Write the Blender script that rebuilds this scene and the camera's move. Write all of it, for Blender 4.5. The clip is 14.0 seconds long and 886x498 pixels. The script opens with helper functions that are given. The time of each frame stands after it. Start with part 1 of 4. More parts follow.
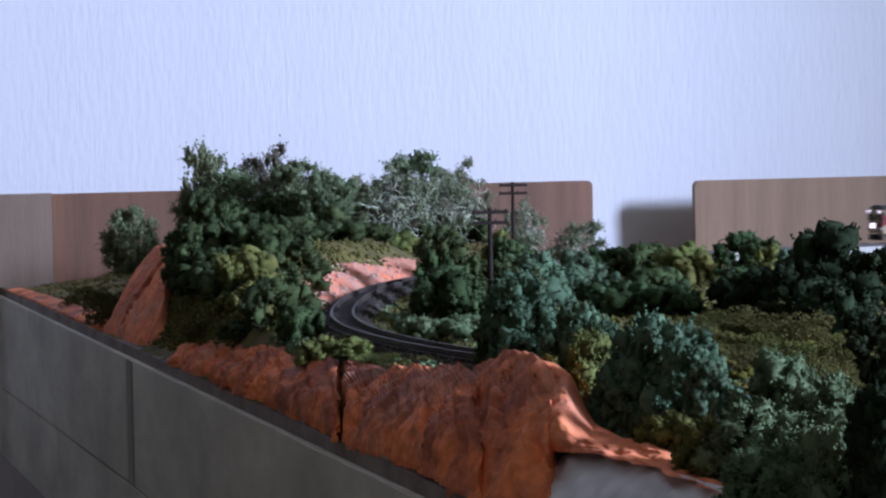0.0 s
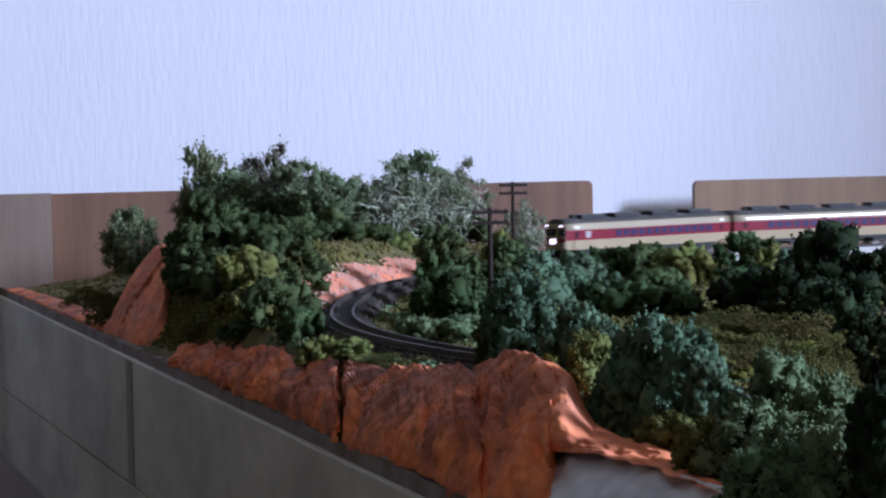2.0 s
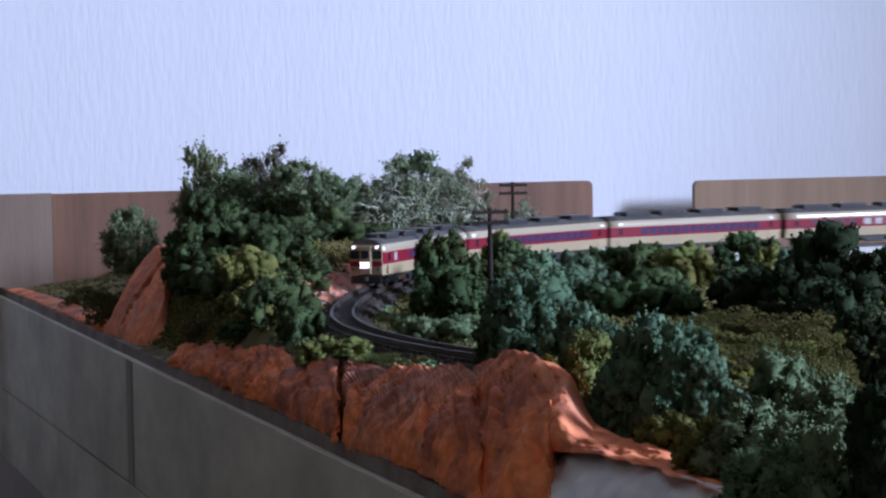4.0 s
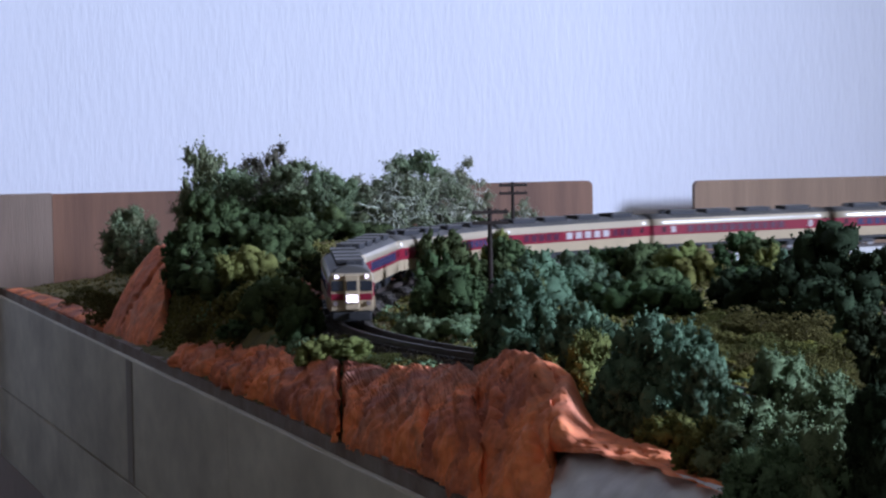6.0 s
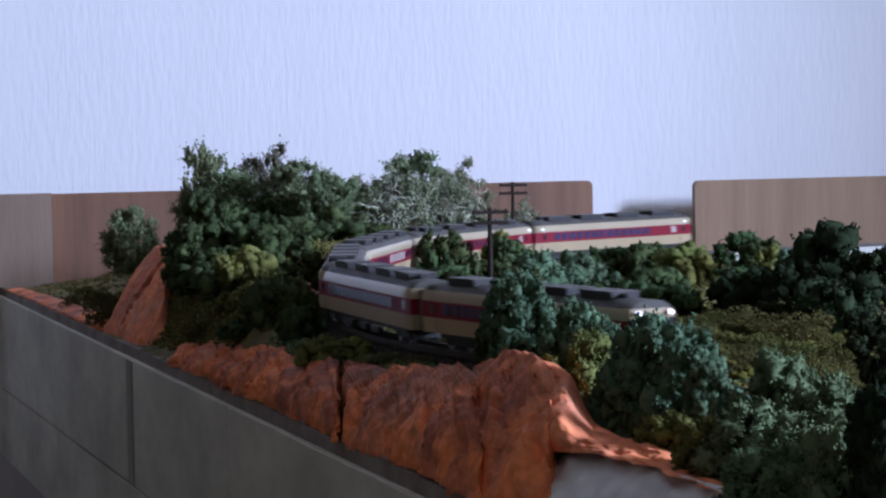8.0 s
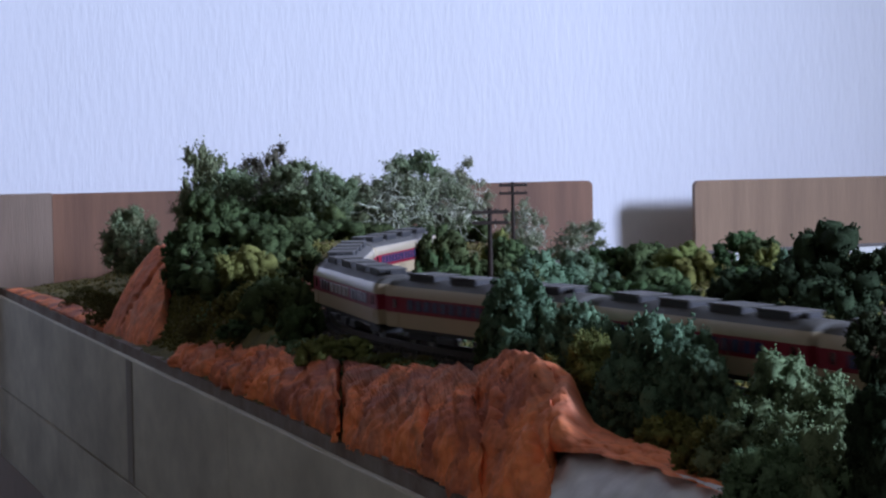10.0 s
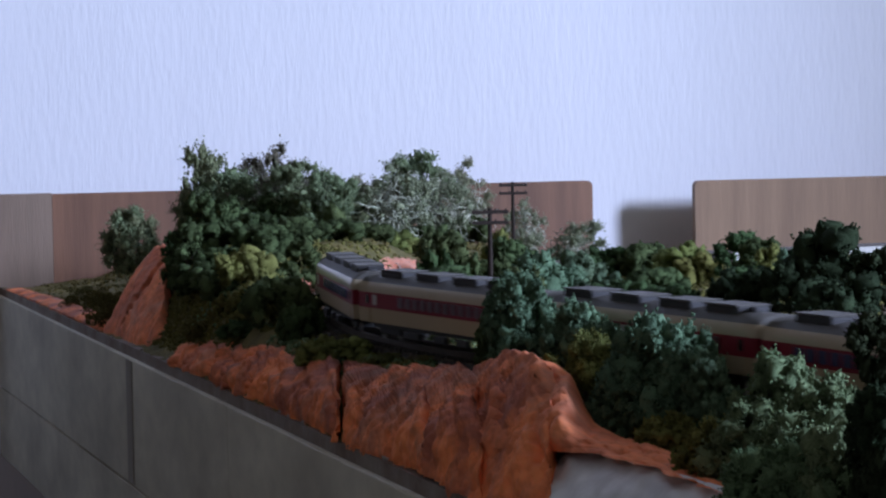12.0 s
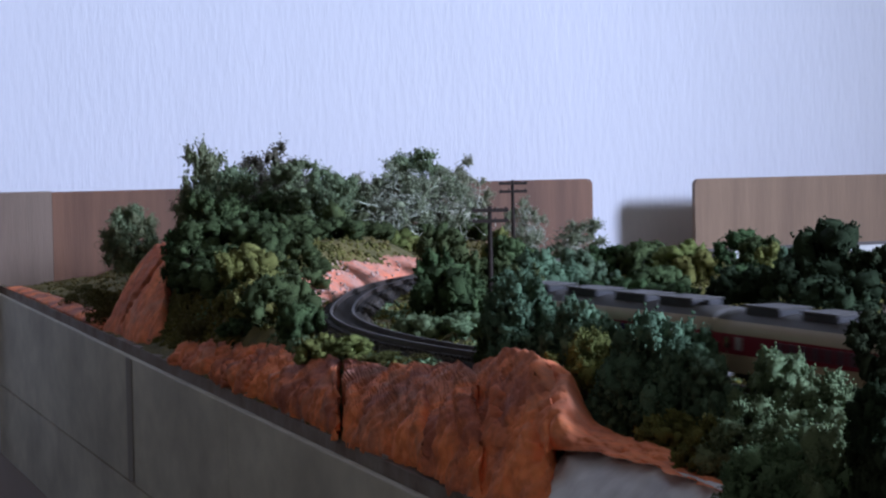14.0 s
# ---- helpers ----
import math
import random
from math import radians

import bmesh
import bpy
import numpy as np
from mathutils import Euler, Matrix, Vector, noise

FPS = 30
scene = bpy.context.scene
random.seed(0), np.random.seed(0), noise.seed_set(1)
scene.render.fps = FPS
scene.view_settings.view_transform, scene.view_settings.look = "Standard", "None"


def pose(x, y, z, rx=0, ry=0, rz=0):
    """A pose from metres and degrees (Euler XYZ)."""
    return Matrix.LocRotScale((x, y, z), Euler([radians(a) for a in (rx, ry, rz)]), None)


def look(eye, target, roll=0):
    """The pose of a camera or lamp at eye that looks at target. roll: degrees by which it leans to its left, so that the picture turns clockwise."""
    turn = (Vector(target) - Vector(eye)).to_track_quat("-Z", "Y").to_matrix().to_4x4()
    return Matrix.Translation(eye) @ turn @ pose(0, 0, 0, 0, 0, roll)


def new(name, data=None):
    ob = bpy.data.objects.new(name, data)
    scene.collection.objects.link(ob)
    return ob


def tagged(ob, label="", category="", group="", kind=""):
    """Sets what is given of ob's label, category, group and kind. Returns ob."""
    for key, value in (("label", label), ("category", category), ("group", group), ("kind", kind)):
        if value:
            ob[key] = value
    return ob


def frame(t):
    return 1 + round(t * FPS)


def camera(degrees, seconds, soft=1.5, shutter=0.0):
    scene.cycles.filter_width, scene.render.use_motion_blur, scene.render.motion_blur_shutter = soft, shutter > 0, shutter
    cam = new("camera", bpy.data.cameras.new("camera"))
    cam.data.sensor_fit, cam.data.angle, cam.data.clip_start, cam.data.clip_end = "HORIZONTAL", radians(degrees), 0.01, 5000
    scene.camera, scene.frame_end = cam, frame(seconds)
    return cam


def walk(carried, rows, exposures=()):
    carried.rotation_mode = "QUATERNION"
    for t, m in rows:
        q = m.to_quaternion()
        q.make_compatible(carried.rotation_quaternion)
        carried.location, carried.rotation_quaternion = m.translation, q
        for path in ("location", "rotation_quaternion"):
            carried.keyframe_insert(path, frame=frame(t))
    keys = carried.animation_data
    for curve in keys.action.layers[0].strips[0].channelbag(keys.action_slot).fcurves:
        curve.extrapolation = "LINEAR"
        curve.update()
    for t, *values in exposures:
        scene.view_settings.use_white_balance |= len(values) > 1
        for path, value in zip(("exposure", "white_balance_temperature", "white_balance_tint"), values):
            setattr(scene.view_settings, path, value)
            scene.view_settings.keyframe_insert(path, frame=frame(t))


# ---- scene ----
# rail top at the bend is z = 0; the room floor lies 0.85 m below it
CAM_HEIGHT = 0.0837
TILT, LEAN = -2.824, 1.016
cam = camera(19.34, 14.0, soft=2.3, shutter=0.9)


def aim(drop):
    return pose(0, 0, CAM_HEIGHT, 90 + TILT - drop, 0, 0) @ pose(0, 0, 0, 0, 0, -LEAN)


walk(cam, [(0, aim(0)), (11.9, aim(0)), (12.5, aim(0.012)), (13.0, aim(0.012)), (13.5, aim(0.022)), (14.0, aim(0.040))],
     exposures=[(0, 0.13), (3.0, 0.09), (6.0, 0.07), (8.0, 0.04), (14.0, 0.04)])

# ---- layout frame: a runs along the wall, b along the fascia towards the viewer ----
TURN = radians(16.6)
CORNER = (-0.316, 1.853)
AX = (math.cos(TURN), math.sin(TURN))
BX = (math.sin(TURN), -math.cos(TURN))
FRAME = Matrix(((AX[0], -BX[0], 0, CORNER[0]), (AX[1], -BX[1], 0, CORNER[1]), (0, 0, 1, 0), (0, 0, 0, 1)))


def lay(a, b, z=0.0):
    return Vector((CORNER[0] + a * AX[0] + b * BX[0], CORNER[1] + a * AX[1] + b * BX[1], z))


def to_ab(x, y):
    dx, dy = x - CORNER[0], y - CORNER[1]
    return dx * AX[0] + dy * AX[1], dx * BX[0] + dy * BX[1]


# ---- world and light ----
world = bpy.data.worlds.new("sky")
scene.world = world
world.use_nodes = True
wn = world.node_tree
sky = wn.nodes.new("ShaderNodeTexSky")
sky.sky_type, sky.sun_disc = "NISHITA", False
sky.sun_elevation, sky.sun_rotation = radians(30), radians(120)
wn.links.new(sky.outputs[0], wn.nodes["Background"].inputs[0])
wn.nodes["Background"].inputs[1].default_value = 0.1

ROOM_A0, ROOM_A1, ROOM_B0, ROOM_B1, FLOOR_Z, CEIL_Z = -0.34, 2.6, -0.055, 3.7, -0.85, 1.55
WIN_B0, WIN_B1, WIN_Z0, WIN_Z1 = 2.25, 3.0, 0.66, 1.34
sun_data = bpy.data.lights.new("window_light", "AREA")
sun_data.shape, sun_data.size, sun_data.size_y = "RECTANGLE", WIN_B1 - WIN_B0 - 0.1, WIN_Z1 - WIN_Z0 - 0.1
sun_data.energy, sun_data.color = 284, (0.585, 0.69, 1.0)
window_light = new("window_light", sun_data)
window_light.matrix_world = look(lay(ROOM_A1 + 0.03, (WIN_B0 + WIN_B1) / 2, (WIN_Z0 + WIN_Z1) / 2),
                                 lay(ROOM_A1 - 1, (WIN_B0 + WIN_B1) / 2, (WIN_Z0 + WIN_Z1) / 2))


# ---- materials ----
def material(name, color, rough=0.7, metal=0.0, vary=0.25, scale=60.0, bump=0.0, bump_scale=None, second=None, spot=0.0,
             spec=0.5, stretch=(1, 1, 1), island=0.0, emit=0.0, emit_color=None, cut=(0.35, 0.65)):
    m = bpy.data.materials.new(name)
    m.use_nodes = True
    nt = m.node_tree
    bsdf = nt.nodes["Principled BSDF"]
    bsdf.inputs["Roughness"].default_value = rough
    bsdf.inputs["Metallic"].default_value = metal
    bsdf.inputs["Specular IOR Level"].default_value = spec
    if emit:
        bsdf.inputs["Emission Color"].default_value = (*(emit_color or color), 1)
        bsdf.inputs["Emission Strength"].default_value = emit
    tc = nt.nodes.new("ShaderNodeTexCoord")
    mp = nt.nodes.new("ShaderNodeMapping")
    mp.inputs["Scale"].default_value = stretch
    nt.links.new(tc.outputs["Object"], mp.inputs[0])
    n1 = nt.nodes.new("ShaderNodeTexNoise")
    n1.inputs["Scale"].default_value, n1.inputs["Detail"].default_value, n1.inputs["Roughness"].default_value = scale, 6, 0.6
    nt.links.new(mp.outputs[0], n1.inputs["Vector"])
    n2 = nt.nodes.new("ShaderNodeTexNoise")
    n2.inputs["Scale"].default_value, n2.inputs["Detail"].default_value = scale * 7, 3
    nt.links.new(mp.outputs[0], n2.inputs["Vector"])
    ramp = nt.nodes.new("ShaderNodeValToRGB")
    c = Vector(color)
    other = Vector(second) if second else c * (1 - vary)
    ramp.color_ramp.elements[0].position, ramp.color_ramp.elements[0].color = cut[0], (*other, 1)
    ramp.color_ramp.elements[1].position, ramp.color_ramp.elements[1].color = cut[1], (*c, 1)
    nt.links.new(n1.outputs["Fac"], ramp.inputs[0])
    out = ramp.outputs[0]
    fine = nt.nodes.new("ShaderNodeMixRGB")
    fine.blend_type = "MULTIPLY"
    fine.inputs[0].default_value = min(1.0, vary + spot)
    nt.links.new(out, fine.inputs[1])
    nt.links.new(n2.outputs["Fac"], fine.inputs[2])
    gain = nt.nodes.new("ShaderNodeMixRGB")
    gain.blend_type = "MULTIPLY"
    gain.inputs[0].default_value = 1.0
    k = 1.0 + 0.8 * min(1.0, vary + spot)
    gain.inputs[2].default_value = (k, k, k, 1)
    nt.links.new(fine.outputs[0], gain.inputs[1])
    out = gain.outputs[0]
    if island:
        geo = nt.nodes.new("ShaderNodeNewGeometry")
        hsv = nt.nodes.new("ShaderNodeHueSaturation")
        mr = nt.nodes.new("ShaderNodeMapRange")
        mr.inputs["To Min"].default_value, mr.inputs["To Max"].default_value = 1 - island, 1 + island
        nt.links.new(geo.outputs["Random Per Island"], mr.inputs["Value"])
        nt.links.new(mr.outputs[0], hsv.inputs["Value"])
        mh = nt.nodes.new("ShaderNodeMapRange")
        mh.inputs["To Min"].default_value, mh.inputs["To Max"].default_value = 0.47, 0.53
        oi = nt.nodes.new("ShaderNodeObjectInfo")
        nt.links.new(oi.outputs["Random"], mh.inputs["Value"])
        nt.links.new(mh.outputs[0], hsv.inputs["Hue"])
        nt.links.new(out, hsv.inputs["Color"])
        out = hsv.outputs[0]
    nt.links.new(out, bsdf.inputs["Base Color"])
    if bump:
        bp = nt.nodes.new("ShaderNodeBump")
        bp.inputs["Strength"].default_value, bp.inputs["Distance"].default_value = bump, 0.001
        n3 = nt.nodes.new("ShaderNodeTexNoise")
        n3.inputs["Scale"].default_value, n3.inputs["Detail"].default_value = bump_scale or scale * 4, 5
        nt.links.new(mp.outputs[0], n3.inputs["Vector"])
        nt.links.new(n3.outputs["Fac"], bp.inputs["Height"])
        nt.links.new(bp.outputs[0], bsdf.inputs["Normal"])
    return m


M_WALL = material("wallpaper", (0.785, 0.79, 0.85), 0.85, vary=0.02, scale=30, bump=0.42, bump_scale=300, stretch=(1, 1, 0.2), spec=0.2)
M_PAINT = material("room_paint", (0.066, 0.053, 0.036), 0.9, vary=0.06, scale=3)
M_CEIL = material("ceiling_paint", (0.17, 0.145, 0.10), 0.9, vary=0.05, scale=3)
M_FLOOR = material("floor_wood", (0.14, 0.08, 0.042), 0.5, vary=0.4, scale=6, stretch=(1, 8, 1))
M_FRAME = material("window_frame_paint", (0.8, 0.8, 0.8), 0.5, vary=0.05, scale=20)
M_BOARD = material("board_wood", (0.225, 0.108, 0.062), 0.6, vary=0.25, scale=13, second=(0.130, 0.061, 0.037), stretch=(3.2, 3.2, 0.22), bump=0.2, bump_scale=300)
M_BOARD_PALE = material("board_wood_pale", (0.30, 0.185, 0.110), 0.6, vary=0.22, scale=15, second=(0.215, 0.128, 0.075), stretch=(3.2, 3.2, 0.25), bump=0.2, bump_scale=300)
M_CARD = material("grey_card", (0.68, 0.645, 0.52), 0.75, vary=0.22, scale=9, second=(0.47, 0.44, 0.355), bump=0.15, bump_scale=200, stretch=(1.0, 1.0, 1.9))
M_CARD_EDGE = material("card_edge", (0.27, 0.235, 0.20), 0.8, vary=0.4, scale=30, second=(0.16, 0.105, 0.08))
M_GREY = material("grey_plaster", (0.82, 0.82, 0.84), 0.7, vary=0.3, scale=28, second=(0.55, 0.54, 0.56), bump=0.6, stretch=(1, 1, 0.35))


def rock_paint(name, warm, dull, grey, bump):
    """Painted plaster: warm and dull washes in upright streaks, bare grey where the paint has thinned."""
    m = material(name, warm, 0.8, vary=0.5, scale=34, second=dull, bump=bump, bump_scale=210, stretch=(1, 1, 1.1), cut=(0.40, 0.60), spec=0.25)
    nt = m.node_tree
    bsdf = nt.nodes["Principled BSDF"]
    old = bsdf.inputs["Base Color"].links[0].from_socket
    tc = nt.nodes.new("ShaderNodeTexCoord")
    mp = nt.nodes.new("ShaderNodeMapping")
    mp.inputs["Scale"].default_value = (1, 1, 1.25)
    mp.inputs["Location"].default_value = (3.1, 0.7, 0.2)
    nt.links.new(tc.outputs["Object"], mp.inputs[0])
    nz = nt.nodes.new("ShaderNodeTexNoise")
    nz.inputs["Scale"].default_value, nz.inputs["Detail"].default_value, nz.inputs["Distortion"].default_value = 30, 6, 1.2
    nt.links.new(mp.outputs[0], nz.inputs["Vector"])
    fade = nt.nodes.new("ShaderNodeMapRange")
    fade.inputs["From Min"].default_value, fade.inputs["From Max"].default_value, fade.inputs["To Max"].default_value = 0.54, 0.74, 0.6
    nt.links.new(nz.outputs["Fac"], fade.inputs["Value"])
    mix = nt.nodes.new("ShaderNodeMixRGB")
    mix.inputs[2].default_value = (*grey, 1)
    nt.links.new(fade.outputs[0], mix.inputs[0])
    nt.links.new(old, mix.inputs[1])
    nt.links.new(mix.outputs[0], bsdf.inputs["Base Color"])
    return m


M_ROCK = rock_paint("rock_paint", (0.98, 0.30, 0.12), (0.46, 0.155, 0.105), (0.46, 0.30, 0.25), 0.8)
M_ROCK_ORANGE = rock_paint("rock_paint_orange", (0.92, 0.29, 0.125), (0.66, 0.21, 0.12), (0.64, 0.38, 0.29), 0.4)
M_ROCK_PINK = material("scree_paint", (0.80, 0.235, 0.125), 0.8, vary=0.45, scale=60, second=(0.56, 0.30, 0.23), bump=0.9, bump_scale=300)
M_SOIL = material("turf_soil", (0.19, 0.155, 0.052), 0.95, vary=0.5, scale=45, second=(0.085, 0.078, 0.026), bump=1.0, bump_scale=500)
# near-black colour standing for the shade inside the cliff crack
M_CRACK = material("crack_shade", (0.030, 0.020, 0.016), 0.95, vary=0.5, scale=120)
M_BALLAST = material("ballast", (0.05, 0.043, 0.038), 0.95, vary=0.6, scale=400, bump=1.0, bump_scale=900)
M_RAIL = material("rail_metal", (0.06, 0.045, 0.038), 0.6, metal=0.2, vary=0.3, scale=120)
M_TIE = material("sleeper", (0.045, 0.036, 0.03), 0.8, vary=0.4, scale=200)
M_TRUNK = material("twig", (0.12, 0.095, 0.07), 0.9, vary=0.4, scale=150)
M_POLE = material("pole_plastic", (0.035, 0.026, 0.022), 0.7, spec=0.15, vary=0.3, scale=150)
LEAF = [
    material("foliage_dark", (0.078, 0.112, 0.047), 0.95, vary=0.4, scale=70, second=(0.038, 0.060, 0.025), island=0.3, spec=0.1, bump=0.5, bump_scale=55),
    material("foliage_olive", (0.195, 0.205, 0.062), 0.95, vary=0.4, scale=70, second=(0.110, 0.124, 0.042), island=0.3, spec=0.1, bump=0.5, bump_scale=55),
    material("foliage_green", (0.116, 0.180, 0.110), 0.95, vary=0.4, scale=70, second=(0.066, 0.110, 0.064), island=0.3, spec=0.1, bump=0.5, bump_scale=55),
    material("foliage_pale", (0.172, 0.228, 0.120), 0.95, vary=0.4, scale=70, second=(0.100, 0.145, 0.075), island=0.2, spec=0.1, bump=0.5, bump_scale=55),
    material("foliage_turf", (0.165, 0.152, 0.046), 0.95, vary=0.4, scale=70, second=(0.085, 0.085, 0.030), island=0.2, spec=0.1, bump=0.5, bump_scale=55),
    # dark green with the shade on these bushes put into the colour
    material("foliage_shaded", (0.036, 0.052, 0.028), 0.95, vary=0.4, scale=70, second=(0.018, 0.026, 0.013), island=0.3, spec=0.06, bump=0.5, bump_scale=55),
    material("moss", (0.170, 0.160, 0.036), 0.95, vary=0.4, scale=70, second=(0.085, 0.083, 0.022), island=0.3, spec=0.06, bump=0.5, bump_scale=55)]
TREE_LEAF = [
    material("tree_green", (0.228, 0.268, 0.150), 0.95, vary=0.4, scale=60, second=(0.130, 0.165, 0.092), island=0.28, spec=0.15),
    material("tree_brown", (0.175, 0.16, 0.115), 0.95, vary=0.4, scale=60, second=(0.085, 0.09, 0.06), island=0.28, spec=0.15),
    material("tree_grey", (0.30, 0.31, 0.20), 0.95, vary=0.4, scale=60, second=(0.17, 0.19, 0.12), island=0.28, spec=0.15)]
M_CREAM = material("cream_paint", (0.43, 0.335, 0.215), 0.5, vary=0.08, scale=40, spec=0.25)
M_CORNICE = material("cream_gloss", (0.46, 0.385, 0.28), 0.23, vary=0.06, scale=40, spec=0.75)
M_RED = material("red_paint", (0.215, 0.013, 0.030), 0.5, vary=0.12, scale=40, spec=0.2)
M_ROOF = material("roof_grey", (0.105, 0.10, 0.095), 0.55, spec=0.12, vary=0.15, scale=60)
M_UNIT = material("cooler_grey", (0.05, 0.05, 0.055), 0.6, spec=0.2, vary=0.2, scale=80)
M_GANGWAY = material("gangway_grey", (0.17, 0.165, 0.16), 0.7, vary=0.2, scale=80)
M_UNDER = material("underframe_black", (0.022, 0.022, 0.024), 0.6, vary=0.3, scale=100)
M_GLASS = material("tinted_window", (0.050, 0.046, 0.110), 0.26, vary=0.2, scale=90, spec=0.35)
M_GLASS_MAROON = material("shaded_window", (0.075, 0.016, 0.040), 0.3, vary=0.2, scale=90, spec=0.6)
M_GLASS_DARK = material("cab_glass", (0.02, 0.025, 0.035), 0.08, vary=0.1, scale=90, spec=0.8)
M_WHITE_GLOSS = material("white_window", (0.50, 0.46, 0.46), 0.2, vary=0.15, scale=90, spec=0.7)
M_WHEEL = material("wheel_metal", (0.25, 0.24, 0.23), 0.35, metal=0.9, vary=0.2, scale=100)
M_LAMP = material("headlamp", (1.0, 0.97, 1.0), 0.3, vary=0.0, emit=2.6, emit_color=(0.74, 0.66, 1.0))
M_TAIL = material("marker_lens", (0.22, 0.17, 0.16), 0.15, vary=0.05, spec=0.8)


# ---- mesh helpers ----
def quiet(name, verts, faces, mat, parent=None, label="", smooth=False):
    me = bpy.data.meshes.new(name)
    me.from_pydata([tuple(v) for v in verts], [], [tuple(int(i) for i in f) for f in faces])
    me.materials.append(mat)
    if smooth:
        me.polygons.foreach_set("use_smooth", [True] * len(me.polygons))
    me.update()
    ob = new(name, me)
    if parent:
        ob.parent = parent
    if label:
        ob["label"] = label
    return ob


def part(name, bm, mat, parent=None, label="", smooth=False):
    bmesh.ops.recalc_face_normals(bm, faces=bm.faces)
    me = bpy.data.meshes.new(name)
    bm.to_mesh(me)
    bm.free()
    me.materials.append(mat)
    if smooth:
        me.polygons.foreach_set("use_smooth", [True] * len(me.polygons))
    ob = new(name, me)
    if parent:
        ob.parent = parent
    if label:
        ob["label"] = label
    return ob


def box(bm, x0, x1, y0, y1, z0, z1, bevel=0.0):
    made = bmesh.ops.create_cube(bm, size=1)
    bmesh.ops.scale(bm, vec=(x1 - x0, y1 - y0, z1 - z0), verts=made["verts"])
    bmesh.ops.translate(bm, vec=((x0 + x1) / 2, (y0 + y1) / 2, (z0 + z1) / 2), verts=made["verts"])
    if bevel:
        edges = list({e for v in made["verts"] for e in v.link_edges})
        bmesh.ops.bevel(bm, geom=edges, offset=bevel, segments=2, affect="EDGES", profile=0.5)
    return bm


def boxed(name, x0, x1, y0, y1, z0, z1, mat, parent=None, label="", bevel=0.0):
    return part(name, box(bmesh.new(), x0, x1, y0, y1, z0, z1, bevel), mat, parent, label)


def ab_box(name, a0, a1, b0, b1, z0, z1, mat, parent=None, label="", bevel=0.0):
    ob = boxed(name, a0, a1, -b1, -b0, z0, z1, mat, parent, label, bevel)
    if not parent:
        ob.matrix_world = FRAME
    return ob


def empty(name, m):
    ob = new(name)
    ob.empty_display_size = 0.01
    ob.matrix_world = m
    return ob


def tube(bm, p, q, r0, r1, sides=6):
    p, q = Vector(p), Vector(q)
    made = bmesh.ops.create_cone(bm, cap_ends=True, segments=sides, radius1=r0, radius2=r1, depth=(q - p).length)
    rot = (q - p).to_track_quat("Z", "Y").to_matrix().to_4x4()
    bmesh.ops.transform(bm, matrix=Matrix.Translation((p + q) / 2) @ rot, verts=made["verts"])
    return bm


# ---- room ----
T_WALL = 0.1
tagged(ab_box("wall_back", ROOM_A0 - T_WALL, ROOM_A1 + T_WALL, ROOM_B0 - T_WALL, ROOM_B0, FLOOR_Z, CEIL_Z, M_WALL), "white wall with ribbed vertical wallpaper relief", "wall", kind="structure")
tagged(ab_box("wall_front", ROOM_A0 - T_WALL, ROOM_A1 + T_WALL, ROOM_B1, ROOM_B1 + T_WALL, FLOOR_Z, CEIL_Z, M_PAINT), "plain dark brown room wall", "wall", kind="structure")
tagged(ab_box("wall_left", ROOM_A0 - T_WALL, ROOM_A0, ROOM_B0, ROOM_B1, FLOOR_Z, CEIL_Z, M_PAINT), "plain dark brown room wall", "wall", kind="structure")
# unseen wall end, added to dim the window light towards the right
tagged(ab_box("shade_wall", 1.80, 1.90, ROOM_B0, 1.395, FLOOR_Z, CEIL_Z, M_PAINT), "added unseen wall end that dims the window light at the right", "wall", kind="structure")
bm = bmesh.new()
for b0, b1, z0, z1 in ((ROOM_B0, WIN_B0, FLOOR_Z, CEIL_Z), (WIN_B1, ROOM_B1, FLOOR_Z, CEIL_Z), (WIN_B0, WIN_B1, FLOOR_Z, WIN_Z0), (WIN_B0, WIN_B1, WIN_Z1, CEIL_Z)):
    box(bm, ROOM_A1, ROOM_A1 + T_WALL, -b1, -b0, z0, z1)
wall_right = tagged(part("wall_right", bm, M_PAINT), "plain dark brown room wall with a window opening", "wall", kind="structure")
wall_right.matrix_world = FRAME
tagged(ab_box("floor", ROOM_A0 - T_WALL, ROOM_A1 + T_WALL, ROOM_B0 - T_WALL, ROOM_B1 + T_WALL, FLOOR_Z - 0.05, FLOOR_Z, M_FLOOR), "brown wooden room floor", "floor", kind="structure")
tagged(ab_box("ceiling", ROOM_A0 - T_WALL, ROOM_A1 + T_WALL, ROOM_B0 - T_WALL, ROOM_B1 + T_WALL, CEIL_Z, CEIL_Z + 0.05, M_CEIL), "plain brownish ceiling", "ceiling", kind="structure")
window = tagged(empty("window_1", FRAME), "white framed window in the side wall", "window", kind="structure")
for nm, b0, b1, z0, z1 in (("frame_side", WIN_B0, WIN_B0 + 0.04, WIN_Z0, WIN_Z1), ("frame_side", WIN_B1 - 0.04, WIN_B1, WIN_Z0, WIN_Z1),
                           ("frame_rail", WIN_B0 + 0.04, WIN_B1 - 0.04, WIN_Z0, WIN_Z0 + 0.04), ("frame_rail", WIN_B0 + 0.04, WIN_B1 - 0.04, WIN_Z1 - 0.04, WIN_Z1)):
    ab_box(nm, ROOM_A1 + 0.04, ROOM_A1 + 0.08, b0, b1, z0, z1, M_FRAME, window)

